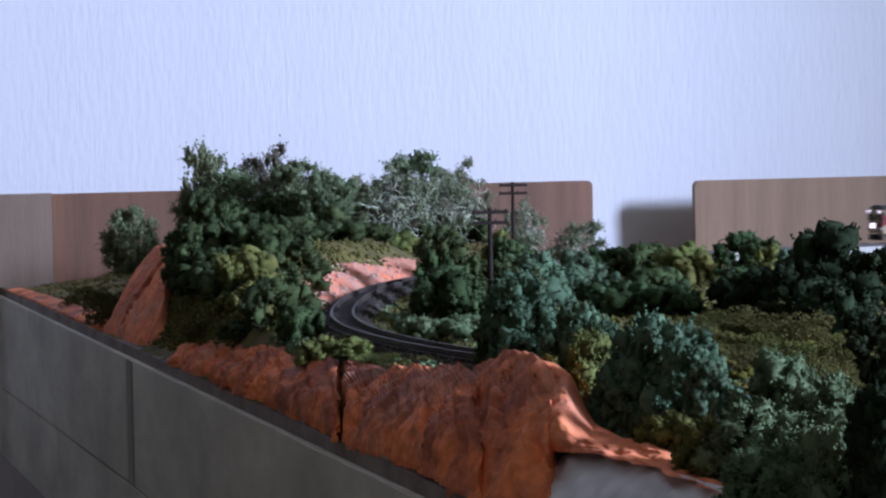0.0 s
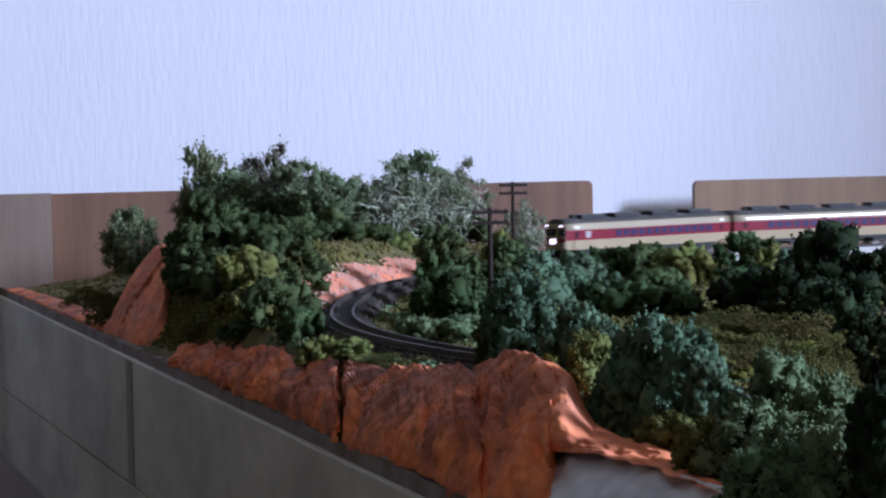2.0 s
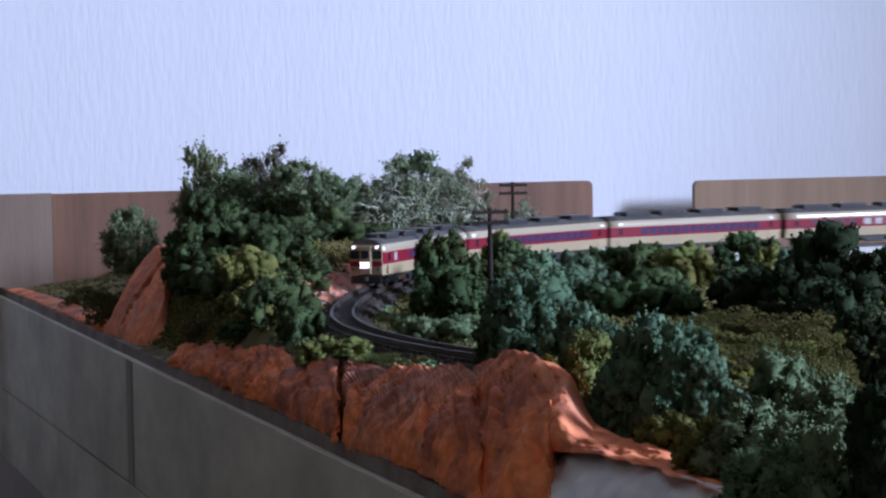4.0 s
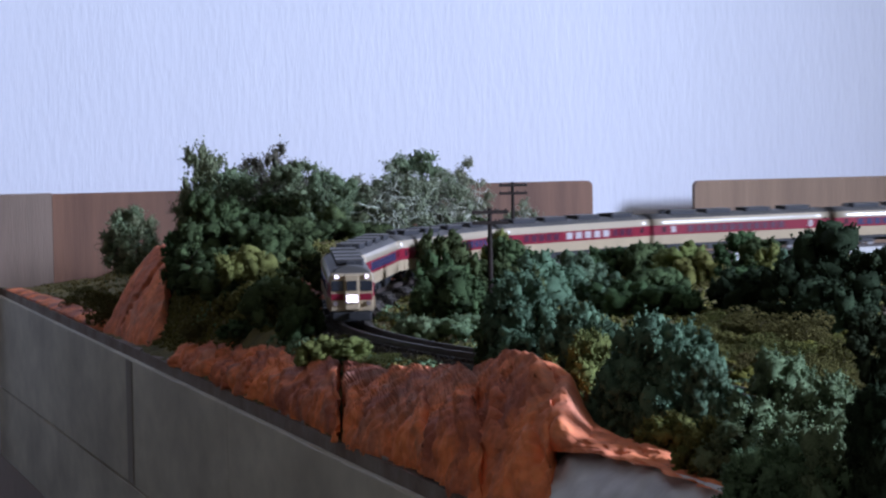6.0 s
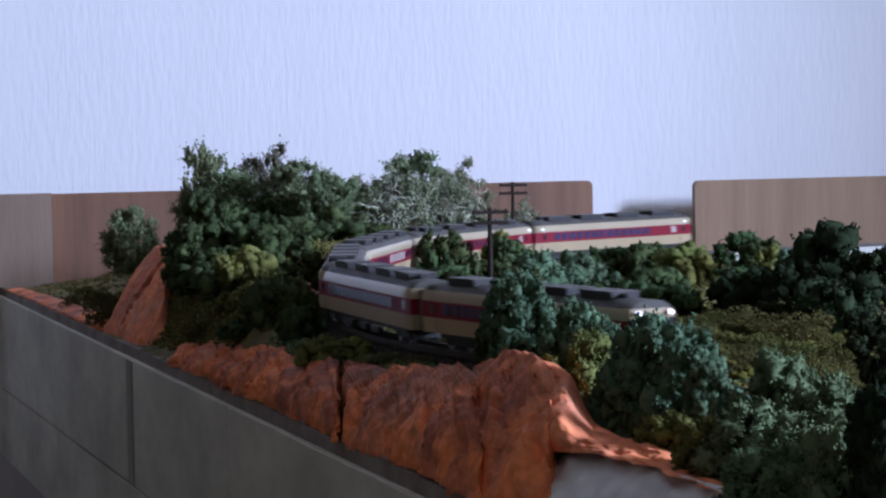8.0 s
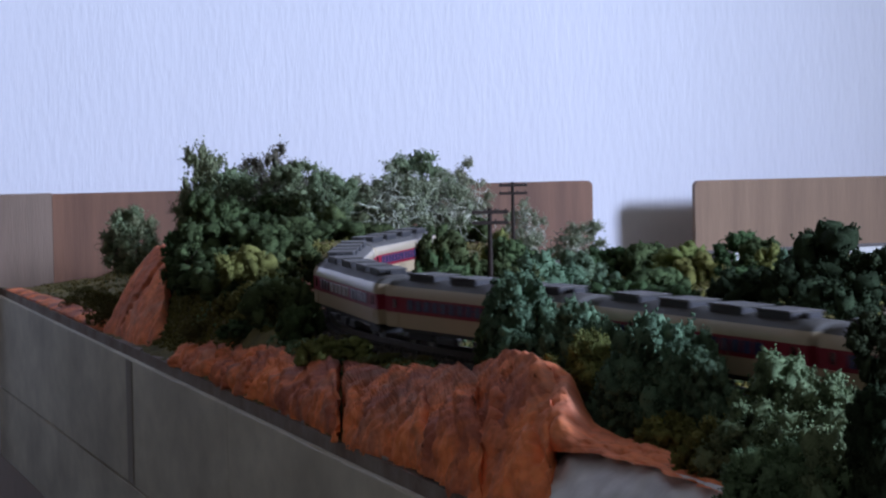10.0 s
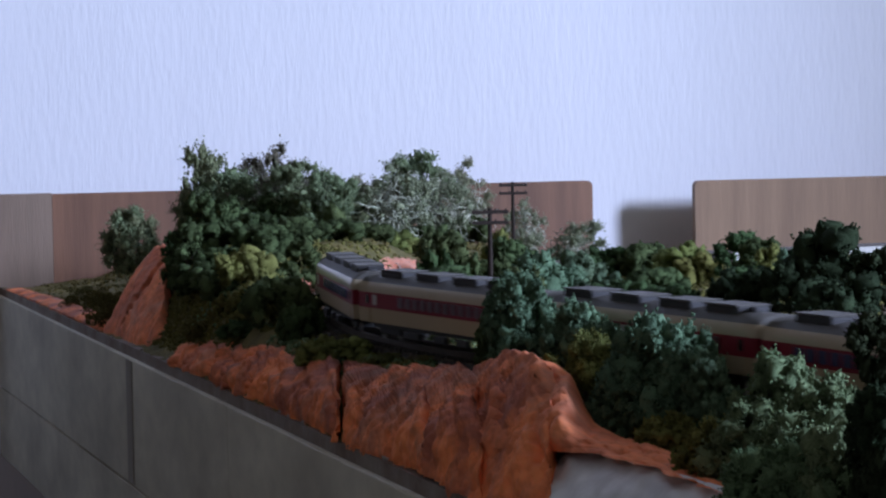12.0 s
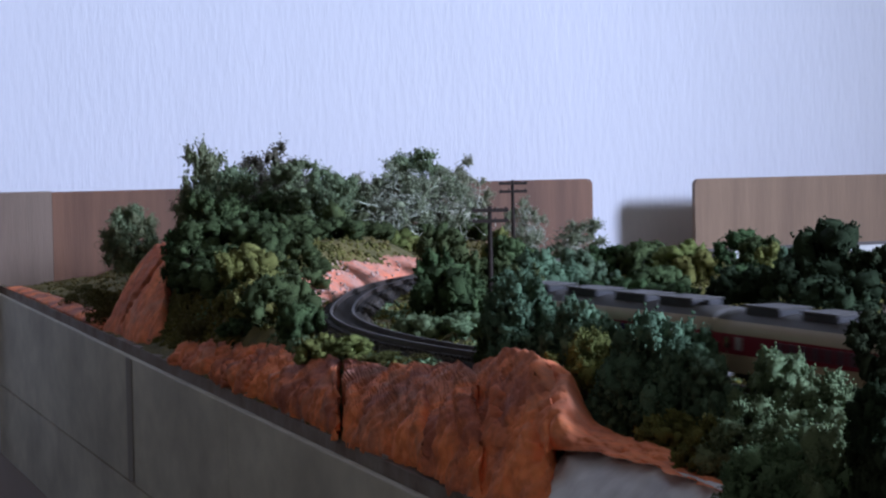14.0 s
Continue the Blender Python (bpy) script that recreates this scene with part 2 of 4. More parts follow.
# ---- track line ----
KNOTS = [(-1.2, 196.6), (-0.42, 196.6), (-0.2, 203.7), (0.0, 203.7), (0.125, 216.6), (0.25, 231.5), (0.375, 249.3), (0.5, 265.0), (0.625, 271.1),
         (0.75, 287.3), (0.875, 301.4), (1.0, 294.0), (2.4, 294.0)]
STEP = 0.004
S_LINE = np.arange(-1.2, 2.2, STEP)
H_LINE = np.radians(np.interp(S_LINE, [k[0] for k in KNOTS], [k[1] for k in KNOTS]))
H_LINE = np.convolve(np.pad(H_LINE, 7, mode="edge"), np.ones(15) / 15, "valid")
X_LINE, Y_LINE = np.cumsum(np.cos(H_LINE)) * STEP, np.cumsum(np.sin(H_LINE)) * STEP
zero = int(np.argmin(abs(S_LINE)))
X_LINE += 0.2439 - X_LINE[zero]
Y_LINE += 1.6547 - Y_LINE[zero]


def on_track(s, side=0.0):
    x, y, h = (float(np.interp(s, S_LINE, v)) for v in (X_LINE, Y_LINE, H_LINE))
    return x - math.sin(h) * side, y + math.cos(h) * side, h


def ease(lo, hi, v):
    k = np.clip((v - lo) / (hi - lo), 0, 1)
    return k * k * (3 - 2 * k)


def wave(a, b, k, phase):
    return np.sin(a * k + 1.7 * np.sin(b * k * 0.7 + phase)) * np.sin(b * k * 1.1 + 1.3 * np.sin(a * k * 0.6 + 2 * phase) + phase)


def ground_z(x, y):
    """Height of the modelled land, over world x and y (arrays)."""
    x, y = np.asarray(x, float), np.asarray(y, float)
    shape = x.shape
    x, y = x.ravel(), y.ravel()
    a = (x - CORNER[0]) * AX[0] + (y - CORNER[1]) * AX[1]
    b = (x - CORNER[0]) * BX[0] + (y - CORNER[1]) * BX[1]
    tx, ty, thd = X_LINE[::3], Y_LINE[::3], H_LINE[::3]
    best, out = np.full(x.shape, 9.0), np.zeros(x.shape)
    for i in range(0, len(tx)):
        dx, dy = x - tx[i], y - ty[i]
        q = dx * dx + dy * dy
        near = q < best
        best = np.where(near, q, best)
        out = np.where(near, dx * math.sin(thd[i]) - dy * math.cos(thd[i]), out)
    d = np.sqrt(best)
    outside = ease(-0.002, 0.002, out)
    low = -0.030
    lip = np.interp(b, [0, 0.3, 0.5, 0.66, 0.8, 1.1, 1.3], [0.20, 0.17, 0.050, 0.024, 0.022, 0.030, 0.04])
    z = low + (0.0235 + 0.002 * wave(a, b, 60, 1.0)) * ease(0.004, 1.0, a / lip)
    hill = ease(0.014, 0.050, d) * outside * ease(0.30, 0.44, b) * (1 - ease(0.64, 0.74, b)) * ease(0.006, 0.05, a) * (1 - ease(0.14, 0.22, a))
    z = z + 0.023 * hill
    back = ease(0.02, 0.08, d) * outside * ease(0.05, 0.16, a) * (1 - ease(0.3, 0.5, b)) * (1 - ease(0.35, 0.5, a))
    z = z + 0.010 * back
    front = outside * ease(0.012, 0.05, d) * ease(1.02, 1.14, b)
    z = z - 0.012 * front
    z = z - 0.022 * outside * ease(0.016, 0.045, d) * ease(0.27, 0.34, a) * (1 - ease(0.5, 0.7, b))
    rough = ease(0.012, 0.03, d)
    z = z + rough * (0.0012 * wave(a, b, 130, 0.4) + 0.0007 * wave(a, b, 330, 2.0))
    bed = 1 - ease(0.009, 0.016, d)
    z = z * (1 - bed) + bed * -0.0052
    return z.reshape(shape)


# ---- baseboard, land and fascia ----
A_LEN, B_LEN = 1.75, 2.1
na, nb = 300, 420
ga = np.concatenate([np.linspace(0.0, 0.75, 240), np.linspace(0.76, A_LEN, na - 240)])
gb = np.concatenate([np.linspace(0.008, 1.4, 370), np.linspace(1.41, B_LEN, nb - 370)])
GA, GB = np.meshgrid(ga, gb, indexing="ij")
GX, GY = CORNER[0] + GA * AX[0] + GB * BX[0], CORNER[1] + GA * AX[1] + GB * BX[1]
GZ = ground_z(GX, GY)
idx = np.arange(na * nb).reshape(na, nb)
faces = np.stack([idx[:-1, :-1], idx[:-1, 1:], idx[1:, 1:], idx[1:, :-1]], -1).reshape(-1, 4)
cell = faces[:, 0]
faces = faces[(GA.ravel()[cell] < 0.84) | (GB.ravel()[cell] < 1.2)]
land = quiet("ground", np.stack([GX, GY, GZ], -1).reshape(-1, 3), faces, M_SOIL, smooth=True)
tagged(land, "brown and olive flocked model landscape surface", "ground", kind="structure")

table = tagged(empty("layout_table", FRAME), "model railway baseboard clad with grey card panels", "table")
ab_box("baseboard", 0.004, A_LEN, 0.008, 1.2, -0.060, -0.036, M_CARD_EDGE, table)
ab_box("baseboard", 0.004, 0.85, 1.201, B_LEN, -0.060, -0.036, M_CARD_EDGE, table)
for b0, b1 in ((0.0, 0.563), (0.5640, 0.795), (0.7955, 1.30), (1.3015, B_LEN)):
    ab_box("card_panel", -0.0036, -0.0005, b0 + 0.0004, b1, -0.099, -0.0345, M_CARD, table, bevel=0.0006)
for b0, b1 in ((0.0, 0.29), (0.2910, 0.75), (0.7515, B_LEN)):
    ab_box("card_panel", -0.0030, -0.0005, b0, b1, -0.150, -0.1005, M_CARD, table, bevel=0.0006)
M_TAPE = material("joint_tape", (0.36, 0.325, 0.27), 0.75, vary=0.3, scale=14, second=(0.27, 0.24, 0.20), stretch=(1, 1, 0.4))
for b0 in (0.547,):
    ab_box("joint_tape", -0.0041, -0.0037, b0, b0 + 0.016, -0.098, -0.0352, M_TAPE, table, "darker grey joint tape")
ab_box("card_edge", -0.0004, 0.0038, 0.0, B_LEN, -0.060, -0.0295, M_CARD_EDGE, table)
ab_box("apron", 0.004, 0.85, B_LEN - 0.02, B_LEN, -0.150, -0.0605, M_CARD, table)
for a, b in ((0.05, 0.05), (0.05, 1.95), (1.65, 0.05), (1.65, 1.10), (0.78, 1.95)):
    ab_box("leg", a, a + 0.05, b, b + 0.05, FLOOR_Z, -0.0605, M_BOARD_PALE, table, bevel=0.002)

# ---- boards along the back edge ----
M_BOARD_GREY = material("board_wood_grey", (0.245, 0.175, 0.130), 0.6, vary=0.2, scale=15, second=(0.19, 0.132, 0.097), stretch=(3.2, 3.2, 0.25), bump=0.2, bump_scale=300)


def back_board(a0, a1, top, mat, label, round_left, round_right):
    """An upright board with rounded outer corners; z runs up, its face looks towards the viewer."""
    r, z0 = 0.0045, -0.060
    outline = [(a0, z0)]
    for on, cx, start in ((round_left, a0 + r, 180), (round_right, a1 - r, 90)):
        if on:
            outline += [(cx + r * math.cos(radians(start - 15 * k)), top - r + r * math.sin(radians(start - 15 * k))) for k in range(7)]
        else:
            outline.append((a0 if start == 180 else a1, top))
    outline.append((a1, z0))
    bm = bmesh.new()
    front = [bm.verts.new((a, 0.0, z)) for a, z in outline]
    rear = [bm.verts.new((a, 0.006, z)) for a, z in outline]
    bm.faces.new(front)
    bm.faces.new(rear[::-1])
    n = len(outline)
    for k in range(n):
        bm.faces.new((front[k], rear[k], rear[(k + 1) % n], front[(k + 1) % n]))
    bmesh.ops.bevel(bm, geom=[e for e in bm.edges if (e.verts[0] in front) == (e.verts[1] in front) and e.calc_length() > 0.02 and abs(e.verts[0].co.z - e.verts[1].co.z) < 0.001], offset=0.0007, segments=1, affect="EDGES")
    ob = part("back_board", bm, mat)
    ob.matrix_world = FRAME
    return tagged(ob, label, "board", "boards along the wall")


back_board(-0.06, 0.0378, 0.0368, M_BOARD_GREY, "pale grey-brown wooden board standing along the wall side", False, False)
back_board(0.0380, 0.4495, 0.0362, M_BOARD, "reddish brown wooden board standing along the wall side", False, True)
back_board(0.5335, 1.3, 0.0340, M_BOARD_PALE, "light brown wooden board with rounded corner", True, False)

# ---- track ----
track = tagged(empty("model_track", Matrix()), "dark weathered model railway track on ballast", "track")


def sweep(name, s0, s1, step, profile, mat, label=""):
    ss = np.arange(s0, s1, step)
    verts, faces = [], []
    n = len(profile)
    for s in ss:
        for side, z in profile:
            x, y, _ = on_track(s, side)
            verts.append((x, y, z))
    for i in range(len(ss) - 1):
        for j in range(n):
            k = (j + 1) % n
            faces.append((i * n + j, i * n + k, (i + 1) * n + k, (i + 1) * n + j))
    return quiet(name, verts, faces, mat, track, label)


sweep("roadbed", -1.15, 2.1, 0.006, [(-0.0145, -0.0072), (-0.0105, -0.0034), (0.0105, -0.0034), (0.0145, -0.0072)], M_BALLAST, "dark ballast bed")
for side in (-0.0048, 0.0048):
    sweep("rail", -1.15, 2.1, 0.006, [(side - 0.0006, -0.0022), (side - 0.0005, 0.0), (side + 0.0005, 0.0), (side + 0.0006, -0.0022)], M_RAIL, "brown steel rail")


def sleeper_verts(x, y, h):
    c, q = math.cos(h), math.sin(h)
    return [(x + u * c - v * q, y + u * q + v * c, z) for z in (-0.0036, -0.0021) for u, v in ((-0.001, -0.0085), (0.001, -0.0085), (0.001, 0.0085), (-0.001, 0.0085))]


BLOCK = [(4, 5, 6, 7), (0, 1, 5, 4), (1, 2, 6, 5), (2, 3, 7, 6), (3, 0, 4, 7)]
verts, faces = [], []
sleeper_mesh = bpy.data.meshes.new("sleeper")
sleeper_mesh.from_pydata(sleeper_verts(0, 0, 0), [], BLOCK)
sleeper_mesh.materials.append(M_TIE)
for place in np.arange(-1.1, 2.0, 0.0042):
    x, y, h = on_track(place)
    if 0.28 < place < 1.16:
        ob = new("sleeper", sleeper_mesh)
        ob.parent = track
        ob.matrix_basis = pose(x, y, 0, 0, 0, math.degrees(h))
    else:
        faces += [tuple(len(verts) + i for i in f) for f in BLOCK]
        verts += sleeper_verts(x, y, h)
tagged(quiet("sleeper_strip", verts, faces, M_TIE, track, "dark brown sleepers"), kind="stuff")

# narrow pale strip along the inner side of the far track
M_PALE_STRIP = material("pale_strip", (0.55, 0.54, 0.52), 0.6, vary=0.2, scale=60)
sweep("side_strip", -1.15, 0.085, 0.006, [(0.0118, -0.0070), (0.0118, -0.0012), (0.0136, -0.0012), (0.0136, -0.0070)], M_PALE_STRIP, "pale strip along the far track")

# ---- rocks ----
def rough_at(p, seed, fine=1.0):
    v = Vector((p[0], p[1], p[2] * 0.55)) * 46 + Vector((seed * 7.1, seed * 3.3, seed))
    crease = 0.30 - 1.2 * abs(noise.noise(v * 0.9))
    return (0.38 * noise.noise(v * 0.7) + 0.30 * crease + 0.62 * (0.22 - abs(noise.noise(v * 2.9))) * fine + 0.36 * noise.noise(v * 5.7) * fine
            + 0.20 * noise.noise(v * 13) * fine + 0.12 * noise.noise(v * 27) * fine)


def line(*pts):
    return lambda u: float(np.interp(u, [p[0] for p in pts], [p[1] for p in pts]))


def rock_face(b0, b1, foot, top, height, depth, seed, label, name="rock_face", mat=None, nu=70, nv=34, crag=0.0042, sharp=6, bulge=0.0045,
              slant=None, base=None, grooves=(), fine=0.8, round_top=1.35):
    """A painted plaster rock: foot, top, height, slant and base are functions of u from 0 to 1 along the fascia; it closes behind.
    slant leans the folds back along the fascia; grooves are (u0, v0, u1, v1, half width, depth)."""
    verts, faces = [], []
    for i in range(nu + 1):
        u = i / nu
        pinch = min(1.0, sharp * min(u, 1 - u) + 0.12)
        z_low = base(u) if base else -0.0300
        lean = slant(u) if slant else 0.0
        for j in range(nv + 1):
            v = j / nv
            if v < 0.72:
                k = v / 0.72
                bow = bulge * math.sin(math.pi * k)
                a = foot(u) + (top(u) - foot(u)) * k ** 1.25 - bow
                z = z_low + (height(u) - z_low) * (1 - (1 - k) ** round_top) * (0.35 + 0.65 * pinch)
            else:
                k = (v - 0.72) / 0.28
                a = top(u) + depth * k
                z = height(u) * 1.0 - 0.016 * k * k - (1 - pinch) * 0.010
                z = z_low + (z - z_low) * (0.35 + 0.65 * pinch)
            b = b0 + (b1 - b0) * u - lean * (a - foot(u))
            w = lay(a, b, z)
            ridge = abs(noise.noise(Vector((u * (b1 - b0) * 46 + seed, v * 2.2, seed)))) * 0.9
            push = crag * (1.0 * rough_at(w, seed, fine) + 1.0 * ridge - 0.32)
            for u0, v0, u1, v1, half, deep in grooves:
                du, dv = u1 - u0, v1 - v0
                q = max(0.0, min(1.0, ((u - u0) * du + (v - v0) * dv) / (du * du + dv * dv)))
                wob = 0.03 * noise.noise(Vector((q * 7, seed, u0 * 9)))
                gap = math.hypot(u - u0 - du * q + wob, v - v0 - dv * q)
                push -= deep * max(0.0, 1 - gap / half) ** 0.6
            w += lay(-push, push * 0.4, 0) - lay(0, 0, 0) + Vector((0, 0, push * 0.7 * min(1, 3 * v)))
            verts.append(w)
    for i in range(nu):
        for j in range(nv):
            p = i * (nv + 1) + j
            faces.append((p, p + 1, p + nv + 2, p + nv + 1))
    faces.append(tuple(range(nv + 1)))
    faces.append(tuple((nu * (nv + 1) + j) for j in range(nv, -1, -1)))
    ob = quiet(name, verts, faces, mat or M_ROCK, smooth=True)
    return tagged(ob, label, "rock", "rocks of the layout")


# tall slab rising from the board edge at the far end, split by a slanting crack
rock_face(0.440, 0.580, line((0, .001), (0.6, .004), (1, .010)), line((0, .022), (0.5, .032), (1, .036)), line((0, .000), (0.18, .0105), (0.42, .0178), (0.8, .0195), (1, .014)), 0.016, 1,
          "orange plaster rock slab with a slanting dark crack", mat=M_ROCK_ORANGE, nu=170, nv=100, crag=0.0028, sharp=8, bulge=0.002,
          slant=line((0, 0.4), (1, 3.4)), grooves=((0.82, 0.66, 0.46, 0.30, 0.030, 0.024), (0.46, 0.30, 0.33, 0.12, 0.024, 0.016)), fine=0.4, round_top=1.1)
rock_face(0.650, 0.752, line((0, -.001), (1, .001)), line((0, .008), (0.5, .014), (1, .013)), line((0, -.0225), (0.3, -.0195), (0.7, -.0150), (1, -.0185)), 0.014, 3,
          "rounded orange plaster rock at the board edge", mat=M_ROCK_ORANGE, nu=90, nv=40, crag=0.0044, sharp=5, slant=line((0, 2.5), (1, 2.5)), grooves=((0.78, 0.05, 0.83, 0.20, 0.05, 0.006),))
rock_face(0.742, 0.9735, line((0, .001), (0.5, .001), (1, -.001)), line((0, .015), (1, .019)), line((0, -.0165), (0.12, -.0150), (0.38, -.0112), (0.68, -.0092), (1, -.0072)), 0.018, 4,
          "weathered orange plaster cliff with vertical folds", nu=210, nv=56, crag=0.0044, sharp=90, slant=line((0, 3.2), (1, 3.7)),
          grooves=((0.16, 0.0, 0.12, 0.7, 0.012, 0.0035), (0.31, 0.05, 0.33, 0.65, 0.014, 0.0028)))
rock_face(0.9775, 1.135, line((0, .000), (0.5, .000), (1, .002)), line((0, .020), (0.5, .022), (1, .024)), line((0, -.0084), (0.33, -.0062), (0.52, -.0035), (0.66, -.0010), (0.88, .0030), (1, .000)), 0.018, 5,
          "weathered orange plaster cliff beside a dark crack", nu=200, nv=56, crag=0.0046, sharp=90, slant=line((0, 3.7), (1, 3.2)),
          base=line((0, -.031), (0.42, -.0300), (0.55, -.0285), (0.75, -.0285), (1, -.031)), grooves=((0.62, 0.55, 0.66, 0.10, 0.012, 0.003),))
# recessed dark strip: the crack's shade as colour
rock_face(0.960, 0.990, line((0, .0045), (1, .0045)), line((0, .0245), (1, .0245)), line((0, -.0102), (1, -.0102)), 0.010, 4, "dark strip standing for the shade in the crack between two cliffs", "shade_seam", M_CRACK, nu=16, nv=40, crag=0.0015, sharp=90,
          slant=line((0, 3.7), (1, 3.7)))
rock_face(1.098, 1.180, line((0, .001), (0.5, -.001), (0.85, .002), (1, .010)), line((0, .020), (0.5, .027), (1, .026)), line((0, -.0060), (0.30, -.0020), (0.55, .0045), (0.80, .0108), (0.93, .0118), (1, .0085)), 0.012, 6,
          "tall rounded brown and orange plaster boulder", nu=130, nv=70, crag=0.0046, sharp=30, slant=line((0, 3.2), (1, 3.0)), bulge=0.0035,
          base=line((0, -.031), (1, -.034)), grooves=((0.97, 0.70, 0.90, 0.30, 0.03, 0.004),), round_top=1.15)
rock_face(1.122, 1.300, line((0, .006), (0.12, .012), (0.4, .019), (1, .022)), line((0, .027), (0.25, .032), (0.42, .036), (1, .046)),
          line((0, .0080), (0.10, .0100), (0.20, .0098), (0.26, .0070), (0.30, -.0010), (0.34, -.0060), (0.42, -.0085), (0.58, -.0098), (1, -.0120)), 0.012, 8,
          "smooth orange plaster slope beside the boulder", mat=M_ROCK_ORANGE, nu=130, nv=56, crag=0.0038, sharp=40, bulge=0.0025, slant=line((0, 2.6), (1, 2.2)),
          base=line((0, -.0150), (0.35, -.0100), (0.6, -.0085), (1, -.0105)), grooves=((0.10, 0.72, 0.05, 0.25, 0.03, 0.005),), round_top=1.1)
rock_face(0.020, 0.440, line((0, .001), (1, .001)), line((0, .009), (0.5, .013), (1, .012)), line((0, -.0285), (0.3, -.0265), (0.7, -.0250), (1, -.0235)), 0.010, 11, "low pinkish plaster rubble edging the board", crag=0.0022, nu=150, nv=20, sharp=30)
# bare grey plaster below the orange slope
rock_face(1.178, 1.46, line((0, -.003), (1, -.003)), line((0, .0215), (0.3, .0240), (1, .030)), line((0, -.0158), (0.24, -.0112), (0.5, -.0095), (1, -.0120)), 0.006, 9,
          "bare grey plaster slope at the board edge", "plaster_slope", M_GREY, crag=0.0022, sharp=60, bulge=-0.001, slant=line((0, 2.8), (1, 2.4)), base=line((0, -.036), (1, -.036)))
# small bare stones lying on the ledge
M_STONE = material("ledge_stone", (0.40, 0.37, 0.36), 0.85, vary=0.3, scale=160, bump=0.4)
r_stone = np.random.default_rng(17)
for a, b, wide in ((0.0015, 0.893, 0.0040), (0.0022, 0.872, 0.0026), (0.0016, 0.915, 0.0028), (0.0020, 0.642, 0.0030), (0.0026, 0.630, 0.0024), (0.0016, 1.030, 0.0036)):
    bm = bmesh.new()
    bmesh.ops.create_icosphere(bm, subdivisions=2, radius=wide / 2)
    off = Vector(r_stone.uniform(-40, 40, 3))
    for v in bm.verts:
        v.co *= 1 + 0.5 * noise.noise(v.co * 500 + off)
        v.co.z *= 0.6
    stone = tagged(part("stone", bm, M_STONE, smooth=True), "small grey stone lying on the board ledge", "stone", "stones on the ledge")
    stone.matrix_world = Matrix.Translation(lay(a, b, -0.0295 + wide * 0.2))

# lit bank of scree outside the bend
verts, faces = [], []
NS, NV = 90, 22
for i in range(NS + 1):
    u = i / NS
    for j in range(NV + 1):
        v = j / NV
        x, y, _ = on_track(0.300 + 0.285 * u, -(0.0135 + 0.033 * v))
        crest = 0.0165 * (0.25 + 0.75 * math.sin(math.pi * min(1, 0.15 + u * 0.95))) + 0.003 * noise.noise(Vector((u * 6, 0, 3)))
        z = -0.0050 + crest * (1 - (1 - v) ** 1.6) - (0.012 if v > 0.96 else 0)
        g = rough_at((x, y, z), 12)
        verts.append((x, y, z + 0.0022 * g * min(1, 4 * v + 0.2)))
for i in range(NS):
    for j in range(NV):
        q = i * (NV + 1) + j
        faces.append((q, q + 1, q + NV + 2, q + NV + 1))
tagged(quiet("scree_bank", verts, faces, M_ROCK_PINK), "pink-orange scree bank behind the track bend", "rock", "rocks of the layout")

r_chip = np.random.default_rng(5)
pts = []
for _ in range(90):
    u, v = r_chip.uniform(0.05, 0.95), r_chip.uniform(0.05, 0.75) ** 1.5
    x, y, _h = on_track(0.300 + 0.285 * u, -(0.0135 + 0.033 * v))
    pts.append((x, y, -0.0046 + 0.0165 * (0.25 + 0.75 * math.sin(math.pi * min(1, 0.15 + u * 0.95))) * (1 - (1 - v) ** 1.6)))
CHIPS = np.array(pts)

# ---- foliage ----
def granules(points, size, rng):
    """Small irregular four-sided bits at the points."""
    n = len(points)
    base = np.array([(1, 1, 1), (1, -1, -1), (-1, 1, -1), (-1, -1, 1)], float) * 0.75
    tri = np.array([(0, 1, 2), (0, 3, 1), (0, 2, 3), (1, 3, 2)])
    q = rng.normal(size=(n, 4))
    q /= np.linalg.norm(q, axis=1)[:, None]
    w, x, y, z = q.T
    rot = np.stack([1 - 2 * (y * y + z * z), 2 * (x * y - z * w), 2 * (x * z + y * w), 2 * (x * y + z * w), 1 - 2 * (x * x + z * z), 2 * (y * z - x * w),
                    2 * (x * z - y * w), 2 * (y * z + x * w), 1 - 2 * (x * x + y * y)], -1).reshape(n, 3, 3)
    v = base[None] * rng.uniform(0.5, 1.3, (n, 4, 1)) * (size * rng.uniform(0.6, 1.5, n))[:, None, None]
    v = np.einsum("nij,nkj->nki", rot, v) + points[:, None, :]
    return v.reshape(-1, 3), (tri[None] + (np.arange(n) * 4)[:, None, None]).reshape(-1, 3)


def mesh_of(name, verts, faces, mat):
    me = bpy.data.meshes.new(name)
    me.vertices.add(len(verts))
    me.vertices.foreach_set("co", verts.ravel())
    me.loops.add(faces.size)
    me.loops.foreach_set("vertex_index", faces.ravel().astype(np.int32))
    me.polygons.add(len(faces))
    me.polygons.foreach_set("loop_start", np.arange(0, faces.size, 3, dtype=np.int32))
    me.materials.append(mat)
    me.update(calc_edges=True)
    return me


